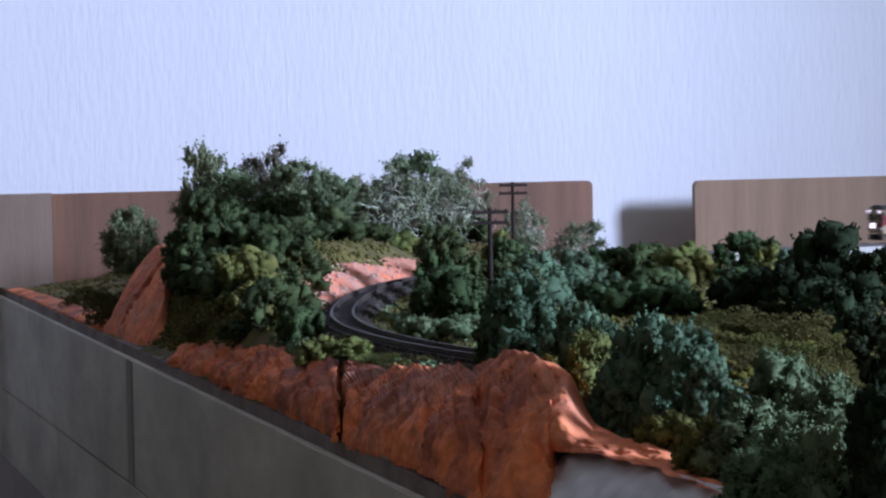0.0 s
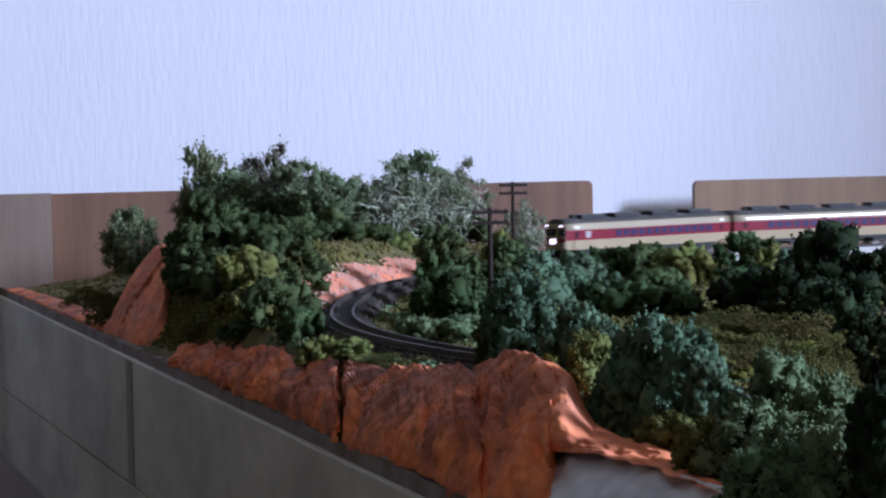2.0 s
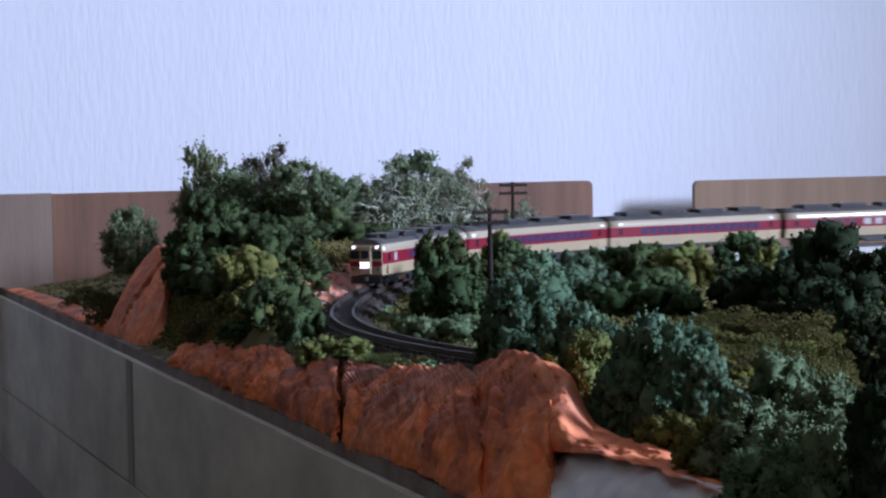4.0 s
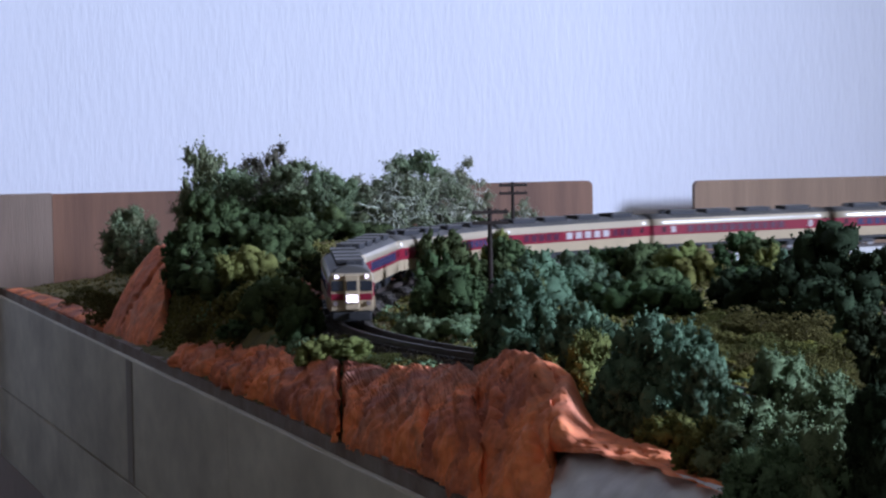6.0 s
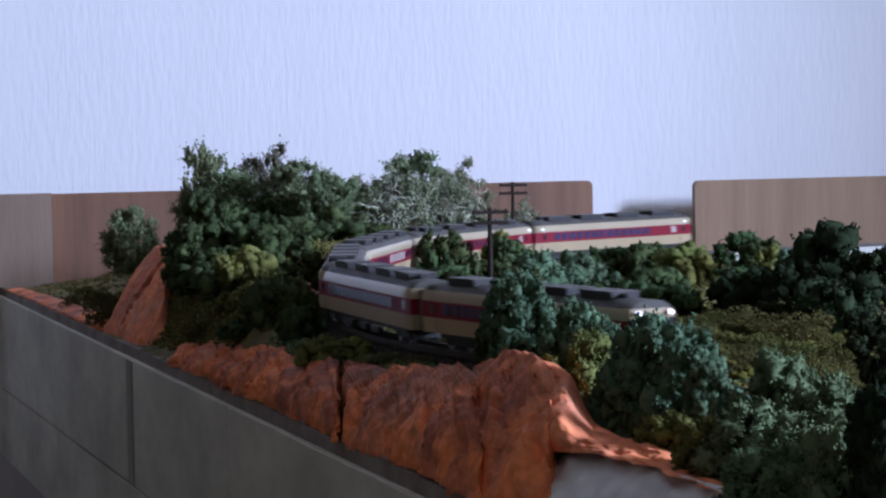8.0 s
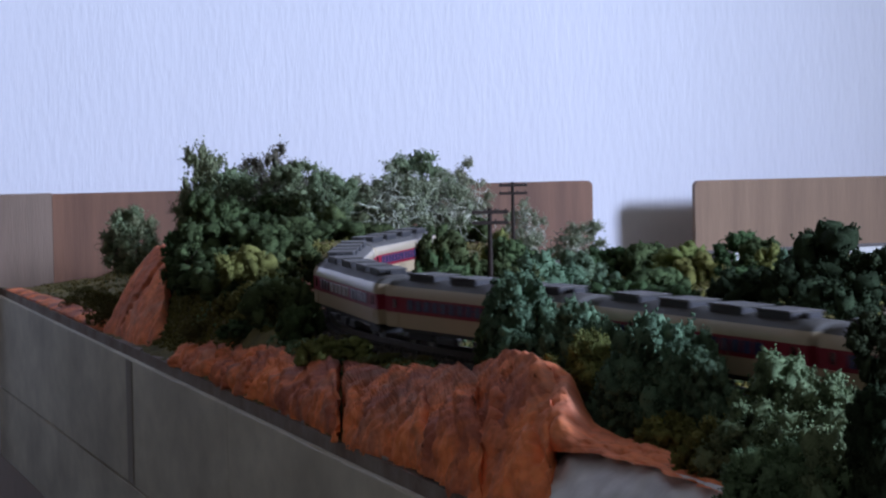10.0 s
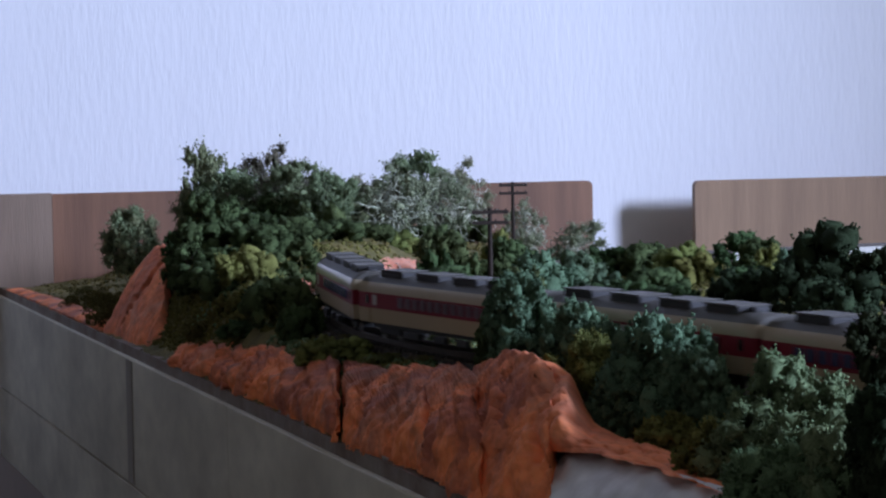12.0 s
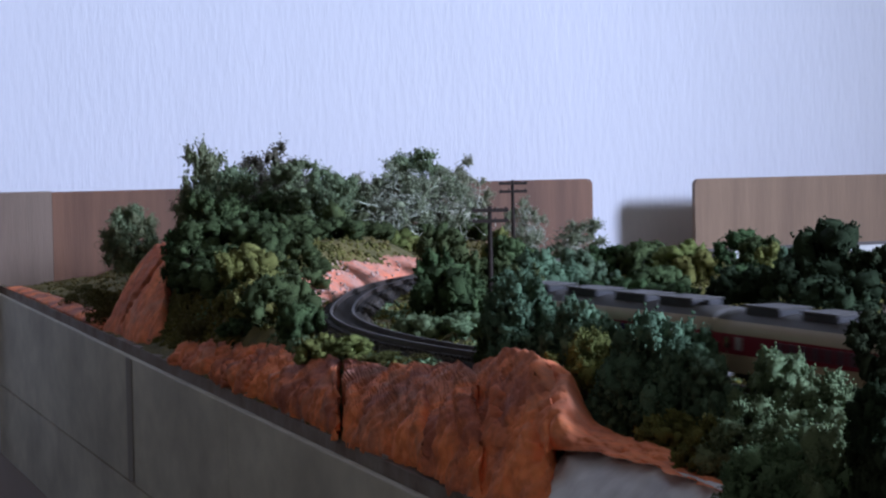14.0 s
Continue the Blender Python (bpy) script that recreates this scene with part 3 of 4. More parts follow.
def clump_points(rng, n, lobes=27, spread=0.80, core=0.70, fat=1.0):
    """Points on a ragged dome of lobes, one unit wide and high."""
    c = rng.normal(size=(lobes, 3))
    c /= np.linalg.norm(c, axis=1)[:, None]
    c *= rng.uniform(0.30, 1.0, (lobes, 1)) ** 0.7 * spread * 0.5
    c[:, 2] = abs(c[:, 2]) * 1.5 + 0.10
    c[:, :2] *= rng.uniform(0.8, 1.2, 2)
    c[:, 2] += 0.25 * c[:, 0] * rng.uniform(-1, 1) + 0.25 * c[:, 1] * rng.uniform(-1, 1)
    r = rng.uniform(0.07, 0.17, lobes) * fat
    k = rng.integers(0, lobes, n)
    d = rng.normal(size=(n, 3))
    d /= np.linalg.norm(d, axis=1)[:, None]
    p = c[k] + d * (r[k] * rng.uniform(core, 1.06, n))[:, None]
    p[:, 2] = np.clip(p[:, 2], 0.0, None)
    top = np.quantile(p[:, 2], 0.985)
    p[:, 2] *= 0.97 / top
    wide = np.quantile(abs(p[:, :2]), 0.985)
    p[:, :2] *= 0.5 / wide
    return p


def ball(level):
    bm = bmesh.new()
    bmesh.ops.create_icosphere(bm, subdivisions=level, radius=1)
    bm.verts.index_update()
    v = np.array([tuple(q.co) for q in bm.verts])
    f = np.array([[q.index for q in face.verts] for face in bm.faces])
    bm.free()
    return v, f


BALLS = {k: ball(k) for k in (1, 2)}


def foam_crown(rng, level, lobes, bits, size, mat, fat=1.0, lift=0.0, reach=(0.015, 0.065), low=1.0):
    """A bush crown: torn foam lumps with loose crumbs on them, one unit wide and high."""
    c = rng.normal(size=(lobes, 3))
    c /= np.linalg.norm(c, axis=1)[:, None]
    c *= rng.uniform(0.35, 1.0, (lobes, 1)) ** 0.5 * 0.38
    # a low dome on the ground, or a rounder ball lifted on a trunk
    c[:, 2] = 0.56 * (abs(c[:, 2]) / 0.38) ** 0.65 + 0.08 if not lift else c[:, 2] * 1.05 + lift
    c[:, :2] *= rng.uniform(0.8, 1.2, 2)
    c[:, 2] += 0.3 * c[:, 0] * rng.uniform(-1, 1) + 0.3 * c[:, 1] * rng.uniform(-1, 1)
    r = rng.uniform(0.042, 0.105, lobes) * fat
    bv, bf = BALLS[level]
    V, F, base = [], [], 0
    for k in range(lobes):
        off = Vector(rng.uniform(-50, 50, 3))
        flat = rng.uniform(0.7, 1.15, 3) * (1, 1, low)
        swell = []
        for d in bv:
            q = Vector(d) + off
            swell.append(1 + 0.60 * noise.noise(q * 1.5) + 0.65 * noise.noise(q * 3.3) + 0.60 * noise.noise(q * 7.3) + 0.45 * noise.noise(q * 17))
        V.append(c[k] + bv * flat * (r[k] * np.array(swell))[:, None])
        F.append(bf + base)
        base += len(bv)
    V, F = np.concatenate(V), np.concatenate(F)
    # short sprigs of crumbs stand out from the lumps
    n = bits // 4
    pick = rng.integers(0, len(F), n)
    root = V[F[pick]].mean(1)
    out = root - c[pick // len(bf)] + rng.normal(size=(n, 3)) * 0.035
    out /= np.linalg.norm(out, axis=1)[:, None]
    far = rng.uniform(*reach, (n, 1))
    spots = np.concatenate([root + out * far * k for k in (0.1, 0.4, 0.7, 1.0)])
    gv, gf = granules(spots + rng.normal(size=spots.shape) * 0.006, size, rng)
    F = np.concatenate([F, gf + base])
    V = np.concatenate([V, gv])
    V[:, 2] = np.clip(V[:, 2], 0, None) / np.quantile(V[:, 2], 0.994 if lift else 0.985)
    V[:, :2] *= 0.5 / np.quantile(abs(V[:, :2]), 0.985)
    return mesh_of("crown", V, F, mat)


rng = np.random.default_rng(7)
CROWNS, LOW_CROWNS = {}, {}
for kind in range(7):
    for var in range(4):
        if kind == 4:
            CROWNS[kind, var, 0] = LOW_CROWNS[kind, var, 0] = mesh_of("crown", *granules(clump_points(rng, 2600), 0.018, rng), LEAF[kind])
            continue
        for fine, (level, lobes, bits, size, fat) in enumerate(((2, 33, 2700, 0.0130, 1.05), (2, 66, 7200, 0.0110, 0.9)) if kind < 6 else ((2, 18, 1000, 0.0150, 1.3),)):
            CROWNS[kind, var, fine] = foam_crown(rng, level, lobes, bits, size, LEAF[kind], fat)
            LOW_CROWNS[kind, var, fine] = foam_crown(rng, level, lobes, bits, size, LEAF[kind], fat, low=1.8)


def twig_mesh(name, mat, rng, forks, radius, reach):
    """A short trunk with limbs, one unit high."""
    bm = bmesh.new()
    p = Vector((0, 0, 0))
    for i in range(3):
        q = p + Vector((rng.uniform(-0.04, 0.04), rng.uniform(-0.04, 0.04), reach / 3))
        tube(bm, p, q, radius * (1 - 0.25 * i), radius * (0.75 - 0.25 * i), 6)
        for _ in range(forks):
            e = q + Vector((rng.uniform(-0.3, 0.3), rng.uniform(-0.3, 0.3), rng.uniform(0.1, 0.32)))
            tube(bm, q, e, radius * 0.45, radius * 0.12, 5)
        p = q
    bmesh.ops.recalc_face_normals(bm, faces=bm.faces)
    me = bpy.data.meshes.new(name)
    bm.to_mesh(me)
    bm.free()
    me.materials.append(mat)
    return me


STEMS = [twig_mesh("stem", M_TRUNK, rng, 3, 0.035, 0.6) for _ in range(3)]
BUSH_LABEL = ["dark green foam bush of clumped foliage", "olive yellow-green foam bush of clumped foliage", "blue-green foam bush of clumped foliage",
              "pale green low foam bush", "brownish olive low turf clump", "dark green dense foam bush with shade put into its colour", "low olive-green moss lump on the field"]


def put(name, mesh, parent, loc=(0, 0, 0), scale=(1, 1, 1), rz=0.0):
    ob = new(name, mesh)
    ob.parent = parent
    ob.matrix_basis = Matrix.LocRotScale(loc, Euler((0, 0, rz)), scale)
    return ob


def bush(x, y, top, wide, kind, group, fine=0):
    z = float(ground_z([x], [y])[0]) - 0.0008
    h = max(top - z, wide * (0.22 if kind == 4 else 0.38 if kind == 6 else 0.42))
    root = tagged(empty("bush", pose(x, y, z)), BUSH_LABEL[kind], "bush", group)
    rz = rng.uniform(0, 6.28)
    put("stem", STEMS[int(rng.integers(0, 3))], root, scale=(h * 0.8, h * 0.8, h * 0.8), rz=rz)
    # tall bushes carry a second, lower tier of foliage
    put("crown", (LOW_CROWNS if h < 0.8 * wide else CROWNS)[kind, int(rng.integers(0, 4)), fine], root, (0, 0, max(0, h - wide * 1.15)), (wide * 1.06, wide * 1.06, min(h, wide * 1.15)), rz)
    if h > wide * 1.25:
        put("crown", CROWNS[kind, int(rng.integers(0, 4)), fine], root, (0, 0, 0), (wide * 1.1, wide * 1.1, h * 0.75), rz + 2)
    return root


HILL_BUSHES = [(-0.13, 1.32, 0.0321, 0.0287, 0), (-0.112, 1.34, 0.0327, 0.035, 0), (-0.09, 1.32, 0.032, 0.0316, 0), (-0.069, 1.28, 0.0249, 0.0223, 0), (-0.116, 1.28, 0.014, 0.0306, 0), (-0.091, 1.21, 0.024, 0.0316, 1), (-0.071, 1.14, 0.0148, 0.031, 0), (-0.101, 1.22, 0.0043, 0.0318, 0), (-0.125, 1.3, -0.002, 0.0198, 0), (-0.061, 1.09, 0.0063, 0.019, 0), (-0.086, 1.175, 0.0109, 0.0281, 1), (-0.142, 1.36, 0.0277, 0.0106, 0), (-0.115, 1.22, -0.0088, 0.0159, 4), (-0.089, 1.15, -0.0038, 0.02, 0), (-0.111, 1.3, 0.0218, 0.0254, 0), (-0.078, 1.22, 0.0225, 0.0212, 0)]
LEDGE_BUSHES = [(-0.05, 1.02, -0.0015, 0.0171, 1), (-0.036, 0.995, -0.0021, 0.0190, 1), (-0.02, 0.965, -0.0030, 0.0208, 4), (-0.006, 0.95, -0.0041, 0.0182, 4), (0.005, 0.955, -0.0034, 0.0138, 4), (-0.188, 1.45, -0.0069, 0.0284, 4), (-0.221, 1.6, -0.0147, 0.0278, 4)]
LOOP_BUSHES = [(0.005, 1.36, 0.0242, 0.0325, 0), (-0.005, 1.27, 0.0187, 0.0221, 0), (0.016, 1.2, 0.0198, 0.0287, 0), (0.004, 1.17, 0.0165, 0.0382, 0), (0.034, 1.3, 0.0226, 0.0311, 0), (0.046, 1.25, 0.0174, 0.0353, 2), (0.061, 1.3, 0.0103, 0.0226, 2), (-0.01, 1.06, 0.0036, 0.0184, 3), (0.007, 1.06, 0.0024, 0.0253, 3), (0.03, 1.42, 0.0221, 0.0154, 1), (0.033, 1.12, 0.0183, 0.0219, 0), (-0.022, 1.6, 0.0107, 0.0209, 1)]
TRACKSIDE_BUSHES = [(0.026, 0.855, 0.0319, 0.0232, 2), (0.02, 0.87, 0.0207, 0.017, 0), (0.043, 0.83, 0.0232, 0.0235, 2), (0.0445, 0.812, 0.0150, 0.0250, 1), (0.064, 0.775, 0.0232, 0.0286, 2), (0.072, 0.765, 0.0198, 0.0183, 2), (0.056, 0.775, 0.0108, 0.0219, 2), (0.075, 0.745, 0.0132, 0.013, 2), (0.079, 0.725, 0.0071, 0.011, 2), (0.062, 0.74, -0.0015, 0.0185, 1), (0.067, 0.7, -0.0030, 0.0155, 1)]
# kind 5 rows below carry shade in their foliage colour
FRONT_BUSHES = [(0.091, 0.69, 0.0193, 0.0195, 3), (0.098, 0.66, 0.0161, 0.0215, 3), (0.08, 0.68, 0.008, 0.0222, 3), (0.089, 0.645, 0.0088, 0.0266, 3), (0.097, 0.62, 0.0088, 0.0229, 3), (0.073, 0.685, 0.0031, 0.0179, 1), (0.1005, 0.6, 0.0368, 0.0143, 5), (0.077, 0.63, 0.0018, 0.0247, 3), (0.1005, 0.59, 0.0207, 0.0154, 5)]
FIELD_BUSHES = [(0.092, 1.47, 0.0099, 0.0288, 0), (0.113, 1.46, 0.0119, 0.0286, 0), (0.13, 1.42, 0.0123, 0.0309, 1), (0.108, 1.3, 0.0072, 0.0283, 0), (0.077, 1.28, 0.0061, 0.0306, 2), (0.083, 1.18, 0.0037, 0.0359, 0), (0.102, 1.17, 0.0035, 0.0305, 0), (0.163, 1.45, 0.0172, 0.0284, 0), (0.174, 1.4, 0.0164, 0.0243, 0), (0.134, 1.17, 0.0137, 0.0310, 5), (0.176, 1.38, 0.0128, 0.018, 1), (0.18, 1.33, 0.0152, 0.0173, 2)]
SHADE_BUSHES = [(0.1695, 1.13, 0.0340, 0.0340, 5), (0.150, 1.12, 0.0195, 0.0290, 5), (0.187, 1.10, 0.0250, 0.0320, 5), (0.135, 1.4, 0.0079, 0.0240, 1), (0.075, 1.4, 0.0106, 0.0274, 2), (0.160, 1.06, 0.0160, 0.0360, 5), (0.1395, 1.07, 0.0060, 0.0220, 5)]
TREES = [(-0.146, 1.6, 0.0725, 0.0345, 0), (-0.132, 1.57, 0.0585, 0.0375, 0), (-0.108, 1.63, 0.0719, 0.039, 1), (-0.08, 1.55, 0.0619, 0.0404, 0), (-0.066, 1.5, 0.0569, 0.0293, 0), (-0.055, 1.68, 0.0497, 0.0329, 2), (-0.03, 1.62, 0.0583, 0.0423, 2), (-0.013, 1.7, 0.0655, 0.0407, 0), (0.011, 1.72, 0.0589, 0.0337, 2), (-0.057, 1.62, 0.0387, 0.0387, 0), (0.057, 1.79, 0.0291, 0.0272, 2), (0.087, 1.69, 0.0176, 0.0312, 2), (-0.187, 1.55, 0.0372, 0.0305, 0, 0.28), (-0.098, 1.6, 0.0521, 0.0417, 1), (-0.123, 1.66, 0.0477, 0.0325, 1)]
UNDERGROWTH = [(-0.105, 1.45, 0.0333, 0.0315, 0), (-0.081, 1.42, 0.0315, 0.034, 0), (-0.06, 1.44, 0.026, 0.0313, 0), (-0.045, 1.55, 0.0226, 0.0303, 0), (-0.027, 1.6, 0.0154, 0.0243, 1), (-0.072, 1.5, 0.0401, 0.0326, 0), (-0.102, 1.55, 0.0414, 0.0371, 0), (-0.139, 1.5, 0.0436, 0.0235, 0), (-0.125, 1.5, 0.04, 0.0359, 0), (-0.005, 1.62, 0.0183, 0.0282, 0), (0.017, 1.68, 0.021, 0.0256, 0)]
TUFTS = [(0.112, 1.06, 0.0035, 0.0253, 4), (0.128, 1.05, 0.0056, 0.0297, 4), (0.139, 1.0, 0.0068, 0.0304, 4), (0.107, 0.96, 0.0036, 0.0292, 4), (0.122, 0.93, 0.0042, 0.0303, 4), (0.14, 0.91, 0.0055, 0.0277, 4), (0.105, 0.875, 0.0037, 0.0247, 4), (0.12, 0.845, 0.0046, 0.0239, 4), (0.128, 0.8, 0.0054, 0.0191, 4), (0.097, 0.93, 0.0014, 0.0202, 4), (0.101, 1.04, 0.0036, 0.0203, 4), (-0.012, 1.13, -0.0030, 0.0200, 4), (-0.034, 1.05, -0.0016, 0.0205, 4)]
# low moss lumps spread over the open field
r_moss = np.random.default_rng(23)
MOSS = []
while len(MOSS) < 46:
    y = r_moss.uniform(0.76, 1.10)
    x = r_moss.uniform(0.098, 0.168) * (0.45 + 0.55 * y)
    wide = r_moss.uniform(0.009, 0.017)
    if all(math.hypot(x - q[0], y - q[1]) > 0.4 * (wide + q[3]) for q in MOSS):
        MOSS.append((x, y, -0.2, wide, 6))
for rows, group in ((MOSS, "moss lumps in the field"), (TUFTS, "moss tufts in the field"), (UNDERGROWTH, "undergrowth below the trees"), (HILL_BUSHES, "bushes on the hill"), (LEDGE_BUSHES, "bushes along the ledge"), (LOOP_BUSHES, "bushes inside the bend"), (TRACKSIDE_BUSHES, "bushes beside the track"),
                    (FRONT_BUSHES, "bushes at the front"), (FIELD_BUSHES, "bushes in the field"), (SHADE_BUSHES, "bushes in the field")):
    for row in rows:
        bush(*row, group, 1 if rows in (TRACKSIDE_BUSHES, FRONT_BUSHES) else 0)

# ---- taller trees of teased fibre and fine leaf ----
def strands(rng, n, length, width, steps=9):
    """Curly thin fibres inside a unit dome."""
    V, F = [], []
    base = clump_points(rng, n, 14, 0.80) * 0.98
    for p in base:
        d = rng.normal(size=3)
        d /= np.linalg.norm(d)
        q = p.copy()
        turn = rng.normal(size=3) * 0.9
        prev = None
        for i in range(steps):
            e = np.cross(d, rng.normal(size=3))
            e /= np.linalg.norm(e) + 1e-9
            e2 = np.cross(d, e)
            k = len(V)
            thin = width * (1 - 0.6 * i / steps)
            for j in range(3):
                ang = 2.094 * j
                V.append(q + (e * math.cos(ang) + e2 * math.sin(ang)) * thin)
            if prev is not None:
                for j in range(3):
                    F.append((prev + j, prev + (j + 1) % 3, k + (j + 1) % 3))
                    F.append((prev + j, k + (j + 1) % 3, k + j))
            prev = k
            d = d + np.cross(turn, d) * 0.45 + rng.normal(size=3) * 0.22
            d /= np.linalg.norm(d)
            q = q + d * length / (steps - 1)
    return np.array(V), np.array(F)


FIBRES, TOPS = {}, {}
M_FIBRE = [material("fibre_green", (0.17, 0.22, 0.13), 0.9, vary=0.3, scale=80, island=0.3), material("fibre_brown", (0.15, 0.13, 0.10), 0.9, vary=0.3, scale=80, island=0.3),
           material("fibre_pale", (0.55, 0.56, 0.44), 0.9, vary=0.3, scale=80, island=0.3)]
for kind in range(3):
    for var in range(3):
        TOPS[kind, var] = foam_crown(rng, 1, (80, 66, 44)[kind], (7200, 6800, 5600)[kind], 0.0105, TREE_LEAF[kind], (0.58, 0.56, 0.50)[kind], 0.46, (0.02, 0.10))
        v, f = strands(rng, (170, 210, 150)[kind], (0.18, 0.18, 0.48)[kind], (0.0055, 0.0055, 0.0110)[kind])
        v[:, 2] *= 0.94 / v[:, 2].max()
        FIBRES[kind, var] = mesh_of("fibre", v, f, M_FIBRE[kind])
TREE_STEMS = [twig_mesh("trunk", M_TRUNK, rng, 5, 0.030, 0.55) for _ in range(3)]
TREE_LABEL = ["grey-green model tree with fine leaf foliage", "brownish grey model tree with sparse foliage", "pale grey-green tree with bare curly twigs"]


def tree(x, y, top, wide, kind, clear=0.10):
    z = float(ground_z([x], [y])[0]) - 0.001
    h = max(top - z, 0.02)
    root = tagged(empty("tree", pose(x, y, z)), TREE_LABEL[kind], "tree", "trees on the rise")
    rz = rng.uniform(0, 6.28)
    put("trunk", TREE_STEMS[int(rng.integers(0, 3))], root, scale=(wide * 0.85, wide * 0.85, h), rz=rz)
    for nm, pool in (("crown", TOPS), ("fibre", FIBRES)):
        put(nm, pool[kind, int(rng.integers(0, 3))], root, (0, 0, h * clear), (wide * 1.12, wide * 1.12, h * (0.96 - clear)), rz)
    if clear > 0.2:
        put("crown", TOPS[kind, 1], root, (0, 0, h * (clear + 0.02)), (wide, wide, h * (0.92 - clear)), rz + 2.1)
    return root


MORE_TREES = [(-0.063, 1.62, 0.0469, 0.0317, 0), (-0.045, 1.64, 0.0475, 0.0321, 2), (-0.002, 1.66, 0.0528, 0.0361, 2), (-0.09, 1.58, 0.0558, 0.0309, 1)]
for row in TREES + MORE_TREES:
    tree(*row)

# ---- flock and turf scattered over the land ----
def scatter(n, a0, a1, b0, b1, keep, seed):
    r = np.random.default_rng(seed)
    a, b = r.uniform(a0, a1, n), r.uniform(b0, b1, n)
    patch = wave(a, b, 70, 0.3) + 0.6 * wave(a, b, 190, 1.1) + r.normal(size=n) * 0.35
    ok = patch > keep
    a, b = a[ok], b[ok]
    x, y = CORNER[0] + a * AX[0] + b * BX[0], CORNER[1] + a * AX[1] + b * BX[1]
    d = np.full(x.shape, 9.0)
    for i in range(0, len(X_LINE), 3):
        d = np.minimum(d, (x - X_LINE[i]) ** 2 + (y - Y_LINE[i]) ** 2)
    ok = np.sqrt(d) > 0.0145
    x, y = x[ok], y[ok]
    return np.stack([x, y, ground_z(x, y) + r.uniform(-0.0004, 0.0008, len(x))], -1)


M_MOSS = material("moss_flock", (0.150, 0.140, 0.038), 0.95, vary=0.4, scale=70, second=(0.090, 0.090, 0.026), island=0.15, spec=0.15)
M_CHIP = material("pale_stone", (0.66, 0.44, 0.37), 0.85, vary=0.3, scale=90)
v, f = granules(CHIPS, 0.0013, np.random.default_rng(9))
tagged(new("stone_chips", mesh_of("stone_chips", v, f, M_CHIP)), "pale stone chips strewn on the scree bank", "stones", kind="stuff")
r_bed = np.random.default_rng(41)
spots = []
for _ in range(16000):
    place, side = r_bed.uniform(0.22, 1.2), r_bed.uniform(-0.0142, 0.0142)
    x, y, _h = on_track(place, side)
    spots.append((x, y, -0.0034 - 0.0038 * max(0.0, (abs(side) - 0.0105) / 0.004) + r_bed.uniform(-0.0002, 0.0003)))
v, f = granules(np.array(spots), 0.00055, r_bed)
M_BED_STONE = material("ballast_stone", (0.085, 0.070, 0.058), 0.95, vary=0.5, scale=200, island=0.4)
tagged(new("ballast_stones", mesh_of("ballast_stones", v, f, M_BED_STONE)), "dark brown loose ballast stones along the track", "ballast", kind="stuff")
for nm, n, region, keep, size, mat, seed, label in (
        ("turf", 46000, (0.02, 0.55, 0.45, 1.30), -0.9, 0.0012, LEAF[4], 31, "brownish olive turf flock on the land"),
        ("turf", 40000, (0.02, 0.50, 0.50, 1.30), 0.05, 0.0009, M_MOSS, 32, "yellow-olive turf flock in patches"),
        ("turf", 16000, (0.014, 0.40, 0.02, 0.62), 0.0, 0.0011, LEAF[4], 33, "brownish olive turf flock under the trees"),
        ("turf", 12000, (0.008, 0.075, 0.44, 0.74), -0.7, 0.0012, M_MOSS, 35, "olive turf flock on the hillside"),
        ("ground_foliage", 14000, (0.016, 0.12, 0.62, 1.20), 0.15, 0.0013, LEAF[3], 34, "pale green ground foliage along the ledge")):
    v, f = granules(scatter(n, *region, keep, seed), size, np.random.default_rng(seed))
    tagged(new(nm, mesh_of(nm, v, f, mat)), label, "turf", kind="stuff")

# ---- telegraph poles ----
def telegraph_pole(x, y, top, turn):
    z = float(ground_z([x], [y])[0]) - 0.001
    h = top - z
    root = tagged(empty("telegraph_pole", pose(x, y, z, 0, 0, turn)), "dark brown telegraph pole with two crossarms", "telegraph pole", "telegraph poles")
    part("post", tube(bmesh.new(), (0, 0, 0), (0, 0, h), 0.00120, 0.00095, 10), M_POLE, root)
    for zz in (h - 0.0019, h - 0.0066):
        arm = boxed("crossarm", -0.0082, 0.0082, -0.0016, -0.0007, zz - 0.0008, zz + 0.0008, M_POLE, root)
        for i in (-3, -1, 1, 3):
            part("insulator", tube(bmesh.new(), (i * 0.0024, -0.0011, zz + 0.0004), (i * 0.0024, -0.0011, zz + 0.0016), 0.0004, 0.0003, 6), M_POLE, arm)
    return root


telegraph_pole(0.0210, 1.155, 0.0447, 10)
telegraph_pole(0.0408, 1.50, 0.0478, 10)


# ---- train ----
PITCH, HALF = 0.142, 0.0685
CAR_W = 0.00975


